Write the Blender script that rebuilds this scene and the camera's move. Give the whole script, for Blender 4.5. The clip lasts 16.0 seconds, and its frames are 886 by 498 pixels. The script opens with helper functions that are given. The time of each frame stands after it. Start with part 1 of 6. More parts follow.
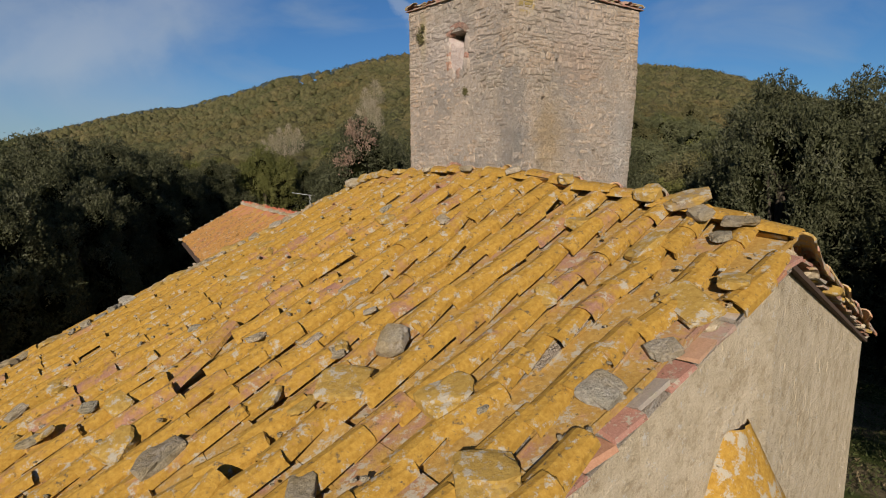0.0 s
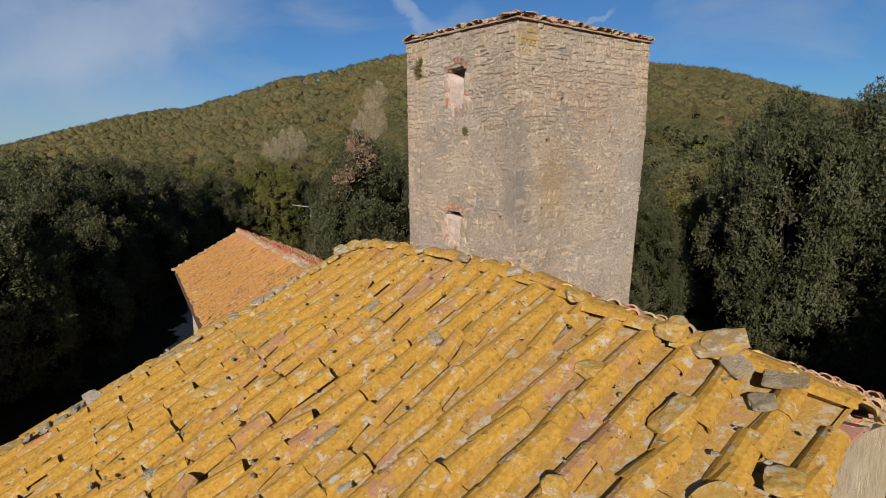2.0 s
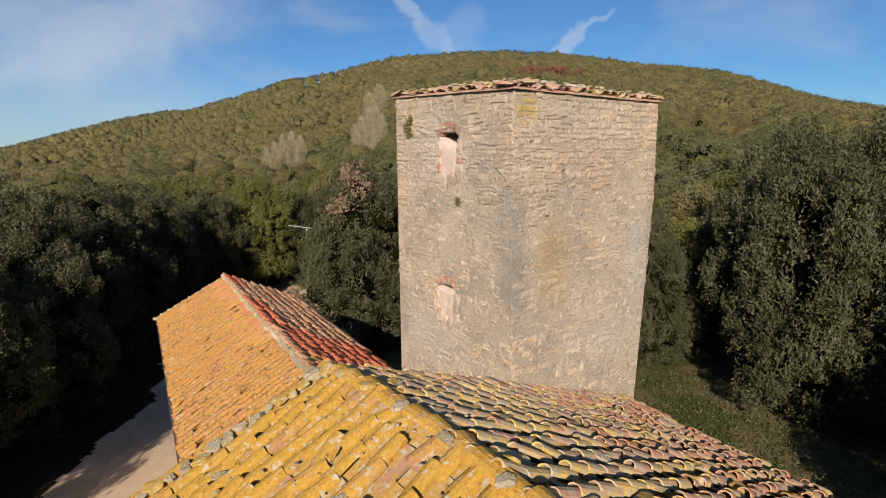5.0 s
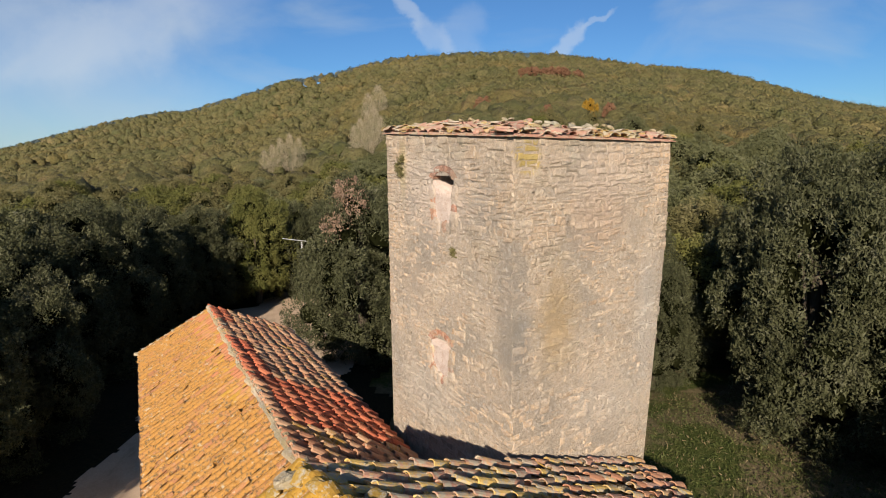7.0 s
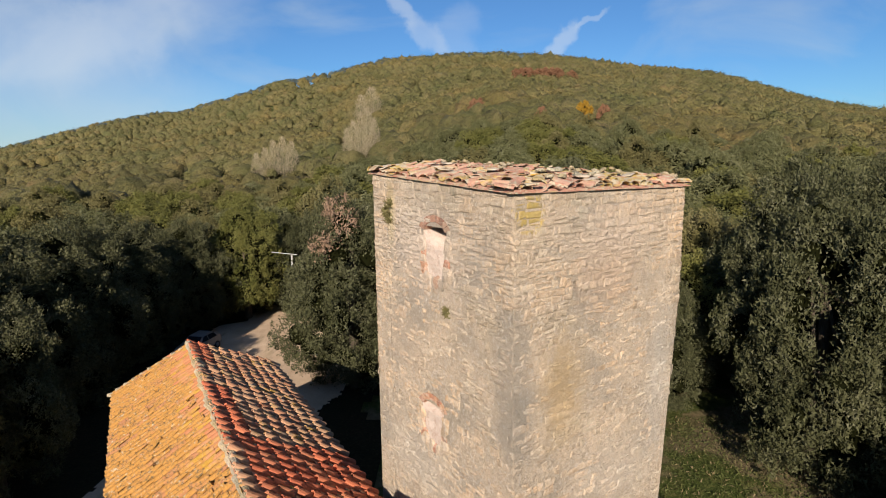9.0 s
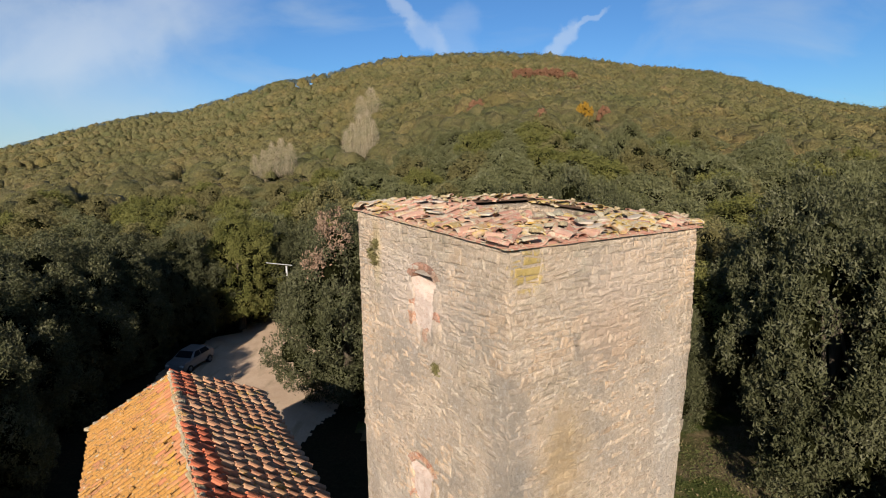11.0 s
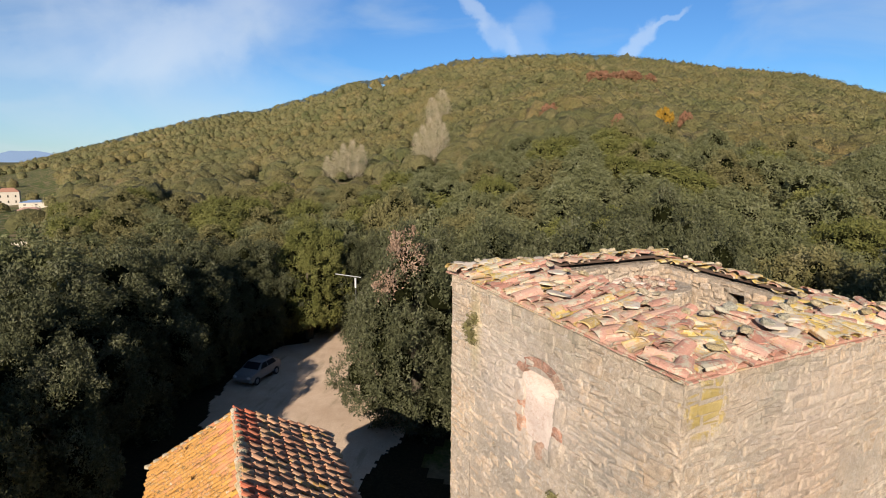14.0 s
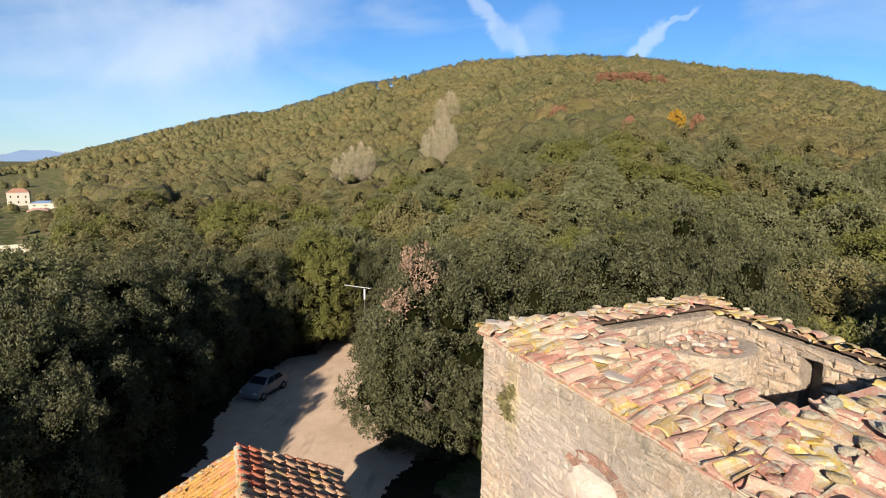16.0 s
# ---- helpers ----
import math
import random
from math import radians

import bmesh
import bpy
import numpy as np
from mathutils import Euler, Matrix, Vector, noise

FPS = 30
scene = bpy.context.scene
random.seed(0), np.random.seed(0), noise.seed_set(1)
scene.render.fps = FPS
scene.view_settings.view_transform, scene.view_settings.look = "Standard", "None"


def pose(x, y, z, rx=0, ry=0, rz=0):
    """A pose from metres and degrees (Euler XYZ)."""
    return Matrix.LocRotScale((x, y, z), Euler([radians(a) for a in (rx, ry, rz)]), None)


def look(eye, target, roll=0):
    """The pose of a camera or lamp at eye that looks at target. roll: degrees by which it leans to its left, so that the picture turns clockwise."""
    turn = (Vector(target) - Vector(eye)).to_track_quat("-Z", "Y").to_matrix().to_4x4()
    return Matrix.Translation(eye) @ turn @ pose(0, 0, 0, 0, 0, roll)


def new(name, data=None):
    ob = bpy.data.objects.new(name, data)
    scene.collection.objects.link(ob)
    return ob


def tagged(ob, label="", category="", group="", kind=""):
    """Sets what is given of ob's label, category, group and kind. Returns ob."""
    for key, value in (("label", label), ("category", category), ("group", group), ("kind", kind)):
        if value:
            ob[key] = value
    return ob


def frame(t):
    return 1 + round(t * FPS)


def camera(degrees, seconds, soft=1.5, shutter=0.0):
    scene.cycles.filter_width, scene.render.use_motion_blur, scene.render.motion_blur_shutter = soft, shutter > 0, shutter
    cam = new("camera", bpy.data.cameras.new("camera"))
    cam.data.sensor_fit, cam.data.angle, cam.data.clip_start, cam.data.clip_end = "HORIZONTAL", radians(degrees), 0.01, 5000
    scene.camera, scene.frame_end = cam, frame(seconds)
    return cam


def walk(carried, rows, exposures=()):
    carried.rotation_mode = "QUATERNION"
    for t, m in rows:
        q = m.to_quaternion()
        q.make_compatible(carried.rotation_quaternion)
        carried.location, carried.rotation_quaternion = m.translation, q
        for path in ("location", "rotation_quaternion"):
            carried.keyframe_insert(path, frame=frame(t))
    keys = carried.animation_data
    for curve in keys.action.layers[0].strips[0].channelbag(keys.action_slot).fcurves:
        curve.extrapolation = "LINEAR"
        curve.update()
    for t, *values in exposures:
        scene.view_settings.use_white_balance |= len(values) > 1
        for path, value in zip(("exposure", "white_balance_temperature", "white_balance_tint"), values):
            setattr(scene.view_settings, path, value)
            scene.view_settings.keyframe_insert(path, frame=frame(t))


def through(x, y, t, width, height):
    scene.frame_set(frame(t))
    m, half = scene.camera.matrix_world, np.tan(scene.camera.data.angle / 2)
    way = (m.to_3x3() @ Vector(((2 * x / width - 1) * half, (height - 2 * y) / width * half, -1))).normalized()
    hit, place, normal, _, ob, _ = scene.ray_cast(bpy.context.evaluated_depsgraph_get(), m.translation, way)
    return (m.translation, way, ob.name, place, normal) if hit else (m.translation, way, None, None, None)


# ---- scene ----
cam = camera(76.18, 16.0, soft=1.05)

# seconds, place, tilt / roll / heading in degrees
PATH = [
    (0.0, (-1.619, -14.924, 8.900), (81.09, -0.23, 0.74)),
    (0.5, (-1.607, -14.745, 9.193), (80.95, -0.44, 0.83)),
    (1.0, (-1.587, -14.462, 9.491), (80.97, -0.47, 0.94)),
    (1.5, (-1.528, -14.190, 9.772), (80.93, -0.46, 1.08)),
    (2.0, (-1.494, -13.872, 10.095), (80.95, -0.47, 1.16)),
    (2.5, (-1.472, -13.502, 10.368), (81.03, -0.56, 1.24)),
    (3.0, (-1.419, -13.213, 10.686), (80.98, -0.57, 1.29)),
    (3.5, (-1.375, -12.991, 10.997), (81.02, -0.52, 1.39)),
    (4.0, (-1.331, -12.805, 11.323), (80.95, -0.54, 1.37)),
    (6.5, (-1.144, -11.373, 12.624), (80.98, -0.56, 1.27)),
    (7.0, (-1.129, -10.991, 12.910), (80.98, -0.59, 1.27)),
    (7.5, (-1.144, -10.648, 13.173), (80.93, -0.63, 1.26)),
    (8.0, (-1.171, -10.276, 13.442), (80.97, -0.64, 1.21)),
    (8.5, (-1.158, -9.937, 13.674), (80.95, -0.71, 0.75)),
    (9.0, (-1.090, -9.538, 13.918), (80.93, -0.74, 0.71)),
    (11.5, (-0.884, -8.012, 14.818), (80.90, -0.79, 0.72)),
    (12.0, (-0.970, -7.592, 14.942), (81.02, -0.52, 2.13)),
    (12.5, (-1.053, -7.308, 15.144), (81.02, -0.24, 3.77)),
    (13.0, (-1.223, -7.015, 15.356), (81.05, -0.06, 4.79)),
    (13.5, (-1.510, -6.478, 15.491), (81.05, 0.12, 5.75)),
    (14.0, (-1.817, -5.923, 15.606), (81.05, 0.36, 7.27)),
    (14.5, (-2.007, -5.508, 15.768), (81.14, 0.39, 7.40)),
    (15.0, (-2.144, -5.220, 15.989), (81.07, 0.42, 7.49)),
    (15.5, (-2.232, -4.948, 16.167), (81.01, 0.47, 7.59)),
    (16.0, (-2.376, -4.525, 16.282), (81.06, 0.51, 8.01)),
]


def cam_pose(place, turn):
    tilt, roll, heading = turn
    return pose(*place) @ pose(0, 0, 0, 0, 0, heading) @ pose(0, 0, 0, tilt, 0, 0) @ pose(0, 0, 0, 0, 0, roll)


walk(cam, [(t, cam_pose(place, turn)) for t, place, turn in PATH], [(0, 0.19, 6550, 14), (3.5, 0.56, 6750, 14), (7, 0.79, 6900, 14), (9, 0.87, 6900, 14), (12.5, 0.89, 6750, 14), (16, 1.27, 6800, 14)])

# ---- light ----
SUN_AZ, SUN_EL = 188.4, 22.5   # degrees clockwise from +y, above the horizon


def aim(az, el):
    a, e = radians(az), radians(el)
    return Vector((math.sin(a) * math.cos(e), math.cos(a) * math.cos(e), math.sin(e)))


STREAKS = ((-7.0, 15.6, -2.6, 12.6, 0.014, 0.34), (-3.4, 13.2, -0.2, 9.9, 0.020, 0.26), (-1.2, 12.6, 2.6, 10.2, 0.05, 0.14), (8.8, 9.4, 13.0, 11.7, 0.016, 0.36), (12, 11.2, 15.6, 12.9, 0.007, 0.26), (-38, 6, -22, 15, 0.06, 0.22), (-46, 8, -26, 11, 0.06, 0.20), (-30, 14, -16, 17, 0.05, 0.12), (-62, 1, -18, 6, 0.10, 0.26), (-44, 11, -16, 14, 0.08, 0.16))
world = bpy.data.worlds.new("sky")
scene.world = world
world.use_nodes = True
wn, wl = world.node_tree.nodes, world.node_tree.links
wn.clear()
w_out = wn.new("ShaderNodeOutputWorld")
w_bg = wn.new("ShaderNodeBackground")
w_sky = wn.new("ShaderNodeTexSky")
w_sky.sky_type, w_sky.sun_disc = "NISHITA", False
w_sky.sun_elevation, w_sky.sun_rotation = radians(SUN_EL), radians(SUN_AZ)
w_sky.air_density, w_sky.dust_density, w_sky.ozone_density = 1.0, 0.0, 5.0
# thin cirrus: long wisps of noise over the dome
w_co = wn.new("ShaderNodeTexCoord")
w_map = wn.new("ShaderNodeMapping")
w_map.inputs["Rotation"].default_value = (0.0, radians(20), radians(35))
w_map.inputs["Scale"].default_value = (1.3, 4.2, 5.0)
w_no = wn.new("ShaderNodeTexNoise")
w_no.inputs["Scale"].default_value, w_no.inputs["Detail"].default_value = 1.5, 6.0
w_no.inputs["Distortion"].default_value = 0.9
w_ramp = wn.new("ShaderNodeValToRGB")
w_ramp.color_ramp.elements[0].position, w_ramp.color_ramp.elements[1].position = 0.46, 0.80
w_ramp.color_ramp.elements[1].color = (0.55, 0.55, 0.55, 1)
w_mix = wn.new("ShaderNodeMixRGB")
w_mix.inputs[2].default_value = (5.6, 6.9, 8.0, 1)
wl.new(w_co.outputs["Generated"], w_map.inputs["Vector"])
wl.new(w_map.outputs[0], w_no.inputs["Vector"])
wl.new(w_no.outputs["Fac"], w_ramp.inputs[0])
wl.new(w_ramp.outputs[0], w_mix.inputs[0])
w_tint = wn.new("ShaderNodeMixRGB")
w_tint.blend_type = "MULTIPLY"
w_tint.inputs[0].default_value = 1.0
w_tint.inputs[2].default_value = (0.58, 0.91, 1.16, 1)
wl.new(w_sky.outputs[0], w_tint.inputs[1])
wl.new(w_tint.outputs[0], w_mix.inputs[1])


def streak(az0, el0, az1, el1, wide, power, before):
    """A short torn streak of high cloud between two directions of the sky."""
    p, q = aim(az0, el0), aim(az1, el1)
    c, t = (p + q).normalized(), (q - p)
    half = t.length / 2
    t.normalize()
    n = c.cross(t).normalized()
    tot = None
    for axis, width in ((t, half), (n, wide)):
        d = wn.new("ShaderNodeVectorMath")
        d.operation = "DOT_PRODUCT"
        d.inputs[1].default_value = axis
        wl.new(w_warp.outputs[0], d.inputs[0])
        s = wn.new("ShaderNodeMath")
        s.operation = "SUBTRACT"
        s.inputs[1].default_value = c.dot(axis)
        wl.new(d.outputs["Value"], s.inputs[0])
        k = wn.new("ShaderNodeMath")
        k.operation = "DIVIDE"
        k.inputs[1].default_value = width
        wl.new(s.outputs[0], k.inputs[0])
        sq = wn.new("ShaderNodeMath")
        sq.operation = "POWER"
        sq.inputs[1].default_value = 2.0
        wl.new(k.outputs[0], sq.inputs[0])
        if tot is None:
            tot = sq
        else:
            ad = wn.new("ShaderNodeMath")
            wl.new(tot.outputs[0], ad.inputs[0])
            wl.new(sq.outputs[0], ad.inputs[1])
            tot = ad
    r = wn.new("ShaderNodeMapRange")
    r.interpolation_type = "SMOOTHERSTEP"
    r.inputs["From Min"].default_value, r.inputs["From Max"].default_value = 1.5, 0.0
    r.inputs["To Max"].default_value = power
    wl.new(tot.outputs[0], r.inputs["Value"])
    mx = wn.new("ShaderNodeMixRGB")
    mx.inputs[2].default_value = (7.6, 8.7, 9.6, 1)
    wl.new(r.outputs[0], mx.inputs[0])
    wl.new(before, mx.inputs[1])
    return mx.outputs[0]


w_wn = wn.new("ShaderNodeTexNoise")
w_wn.inputs["Scale"].default_value, w_wn.inputs["Detail"].default_value = 16.0, 8.0
w_warp = wn.new("ShaderNodeMixRGB")
w_warp.blend_type = "LINEAR_LIGHT"
w_warp.inputs[0].default_value = 0.045
wl.new(w_co.outputs["Generated"], w_wn.inputs["Vector"])
wl.new(w_co.outputs["Generated"], w_warp.inputs[1])
wl.new(w_wn.outputs["Color"], w_warp.inputs[2])
w_col = w_mix.outputs[0]
for args in STREAKS:
    w_col = streak(*args, w_col)
wl.new(w_col, w_bg.inputs["Color"])
w_bg.inputs["Strength"].default_value = 0.050
wl.new(w_bg.outputs[0], w_out.inputs["Surface"])

sun = new("sun", bpy.data.lights.new("sun", "SUN"))
sun.data.energy, sun.data.angle, sun.data.color = 5.0, radians(0.5), (1.0, 0.92, 0.82)
sun.matrix_world = look((0, 0, 0), -aim(SUN_AZ, SUN_EL))


# ---- materials ----
DEPTH = 0.77   # of the swatch colours below
UNIT = 0.95    # the plan is drawn in survey units of 0.95 m, and brought to metres at the end


def mat(name, rough=0.9, spec=0.25):
    m = bpy.data.materials.new(name)
    m.use_nodes = True
    b = m.node_tree.nodes["Principled BSDF"]
    b.inputs["Roughness"].default_value = rough
    b.inputs["Specular IOR Level"].default_value = spec
    return m, m.node_tree.nodes, m.node_tree.links, b


def n_noise(n, l, scale, detail=4.0, coord="Object", rough=0.6, distort=0.0, stretch=None):
    co = n.new("ShaderNodeTexCoord")
    t = n.new("ShaderNodeTexNoise")
    t.inputs["Scale"].default_value, t.inputs["Detail"].default_value = scale, detail
    t.inputs["Roughness"].default_value, t.inputs["Distortion"].default_value = rough, distort
    src = co.outputs[coord]
    if stretch:
        mp = n.new("ShaderNodeMapping")
        mp.inputs["Scale"].default_value = stretch
        l.new(src, mp.inputs[0])
        src = mp.outputs[0]
    l.new(src, t.inputs["Vector"])
    return t.outputs["Fac"]


def n_geo_noise(n, l, scale, detail=4.0, rough=0.6, stretch=None):
    """Noise over world places, so that pieces sharing a mesh differ."""
    g = n.new("ShaderNodeNewGeometry")
    t = n.new("ShaderNodeTexNoise")
    t.inputs["Scale"].default_value, t.inputs["Detail"].default_value = scale / UNIT, detail
    t.inputs["Roughness"].default_value = rough
    src = g.outputs["Position"]
    if stretch:
        mp = n.new("ShaderNodeMapping")
        mp.inputs["Scale"].default_value = stretch
        l.new(src, mp.inputs[0])
        src = mp.outputs[0]
    l.new(src, t.inputs["Vector"])
    return t.outputs["Fac"]


def n_ramp(n, l, fac, stops):
    r = n.new("ShaderNodeValToRGB")
    e = r.color_ramp.elements
    while len(e) < len(stops):
        e.new(0.5)
    for el, (p, c) in zip(e, stops):
        el.position = p
        el.color = (*c, 1) if len(c) == 3 else c
    l.new(fac, r.inputs[0])
    return r.outputs[0]


def n_step(n, l, fac, lo, hi):
    r = n.new("ShaderNodeMapRange")
    r.inputs["From Min"].default_value, r.inputs["From Max"].default_value = lo, hi
    r.interpolation_type = "SMOOTHSTEP"
    l.new(fac, r.inputs["Value"])
    return r.outputs[0]


def n_mix(n, l, fac, a, b, mode="MIX"):
    m = n.new("ShaderNodeMixRGB")
    m.blend_type = mode
    for sock, v in zip(m.inputs, (fac, a, b)):
        if isinstance(v, (int, float)):
            sock.default_value = v
        elif isinstance(v, tuple):
            sock.default_value = (*v, 1)
        else:
            l.new(v, sock)
    return m.outputs[0]


def n_math(n, l, op, a, b):
    m = n.new("ShaderNodeMath")
    m.operation = op
    for sock, v in zip(m.inputs, (a, b)):
        if isinstance(v, (int, float)):
            sock.default_value = v
        else:
            l.new(v, sock)
    return m.outputs[0]


def n_bump(n, l, bsdf, height, dist, strength=1.0):
    b = n.new("ShaderNodeBump")
    b.inputs["Distance"].default_value, b.inputs["Strength"].default_value = dist, strength
    l.new(height, b.inputs["Height"])
    l.new(b.outputs[0], bsdf.inputs["Normal"])


def n_paint(n, l, col, bsdf):
    """The base colour: the swatch at the depth that all paints of the scene share."""
    l.new(n_mix(n, l, 1.0, col, (DEPTH, DEPTH, DEPTH), "MULTIPLY"), bsdf.inputs["Base Color"])


def n_random(n, l, joined):
    if joined:
        return n.new("ShaderNodeNewGeometry").outputs["Random Per Island"]
    return n.new("ShaderNodeObjectInfo").outputs["Random"]


def tile_mat(name, lichen, joined, clay=((0.26, 0.12, 0.075), (0.40, 0.20, 0.13), (0.46, 0.30, 0.20)), pale=0.30,
             gold=((0.36, 0.19, 0.028), (0.52, 0.305, 0.056)), dirt=0.62):
    """Fired clay, weathered, under crusts of yellow and grey lichen. lichen: how much of it is covered."""
    m, n, l, b = mat(name, 0.92, 0.15)
    rnd = n_random(n, l, joined)
    base = n_ramp(n, l, rnd, [(0.0, clay[0]), (0.5, clay[1]), (1.0, clay[2])])
    fine = n_geo_noise(n, l, 55.0, 3.0)
    base = n_mix(n, l, 0.32, base, n_ramp(n, l, fine, [(0.3, (0.14, 0.085, 0.06)), (0.7, (0.50, 0.33, 0.24))]))
    patch = n_geo_noise(n, l, 1.1, 4.0, 0.65)
    spot = n_geo_noise(n, l, 9.0, 5.0, 0.7)
    cover = n_math(n, l, "ADD", n_math(n, l, "MULTIPLY", patch, 0.55), n_math(n, l, "MULTIPLY", spot, 0.55))
    cover = n_math(n, l, "ADD", cover, n_math(n, l, "MULTIPLY", rnd, 0.30))
    lo = 1.06 - lichen * 0.86
    yellow = n_ramp(n, l, n_geo_noise(n, l, 24.0, 4.0), [(0.3, gold[0]), (0.66, gold[1])])
    col = n_mix(n, l, n_step(n, l, cover, lo - 0.10, lo + 0.10), base, yellow)
    grey = n_geo_noise(n, l, 6.5, 6.0, 0.78)
    gl = 0.69 - pale * 0.22
    col = n_mix(n, l, n_step(n, l, grey, gl, gl + 0.07), col, (0.46, 0.40, 0.285))
    dark = n_geo_noise(n, l, 14.0, 4.0, 0.7)
    col = n_mix(n, l, n_step(n, l, dark, dirt, dirt + 0.13), col, (0.14, 0.10, 0.052))
    n_paint(n, l, col, b)
    n_bump(n, l, b, n_math(n, l, "ADD", n_math(n, l, "MULTIPLY", spot, 0.6), n_math(n, l, "MULTIPLY", fine, 0.25)), 0.016)
    return m


CRUST = Matrix.Rotation(radians(35.377), 4, "Z") @ Vector((0.42, 0.0, 13.62)) * UNIT


# stains of the tower, in site axes: centre, half sizes, colour, strength
STAINS = (
    ((1.35, 0.0, 10.0), (0.75, 0.5, 1.5), (0.52, 0.36, 0.17), 0.60),    # ochre run
    ((0.1, 0.0, 10.2), (0.60, 0.8, 2.2), (0.30, 0.285, 0.25), 0.55),     # grey band up the corner
    ((4.55, 0.0, 9.6), (0.55, 0.5, 2.4), (0.62, 0.57, 0.49), 0.55),      # lime along the far edge
    ((3.2, 0.0, 7.6), (2.0, 0.5, 1.1), (0.60, 0.54, 0.45), 0.45),        # lime at the foot
    ((2.6, 0.0, 12.2), (1.3, 0.5, 1.0), (0.52, 0.375, 0.27), 0.45),      # reddish patch
    ((0.0, 3.4, 7.4), (0.5, 2.0, 1.1), (0.60, 0.55, 0.46), 0.50),
    ((0.0, 4.0, 10.4), (0.5, 1.2, 1.2), (0.55, 0.45, 0.345), 0.45),
    ((0.0, 4.45, 13.3), (0.5, 0.25, 0.9), (0.50, 0.42, 0.16), 0.50),
    ((0.0, 1.0, 12.6), (0.5, 0.8, 1.0), (0.38, 0.35, 0.30), 0.45),
    ((0.0, 3.1, 12.7), (0.5, 2.0, 1.5), (0.60, 0.52, 0.445), 0.55),
    ((2.8, 0.0, 13.2), (2.0, 0.5, 0.9), (0.58, 0.48, 0.39), 0.40),
)


def n_stains(n, l, base):
    """Broad weather stains, each an oval torn by noise."""
    g = n.new("ShaderNodeNewGeometry")
    mp = n.new("ShaderNodeMapping")
    mp.inputs["Rotation"].default_value = (0, 0, radians(-35.377))
    mp.inputs["Scale"].default_value = (1 / UNIT, 1 / UNIT, 1 / UNIT)
    l.new(g.outputs["Position"], mp.inputs[0])
    tear = n_geo_noise(n, l, 2.6, 8.0, 0.8)
    for c, half, col, power in STAINS:
        sub = n.new("ShaderNodeVectorMath")
        sub.operation = "SUBTRACT"
        sub.inputs[1].default_value = c
        l.new(mp.outputs[0], sub.inputs[0])
        div = n.new("ShaderNodeVectorMath")
        div.operation = "DIVIDE"
        div.inputs[1].default_value = half
        l.new(sub.outputs[0], div.inputs[0])
        ln = n.new("ShaderNodeVectorMath")
        ln.operation = "LENGTH"
        l.new(div.outputs[0], ln.inputs[0])
        d = n_math(n, l, "ADD", n_math(n, l, "MULTIPLY", ln.outputs["Value"], 0.55), tear)
        base = n_mix(n, l, n_math(n, l, "MULTIPLY", n_step(n, l, d, 1.15, 0.58), power), base, col)
    return base


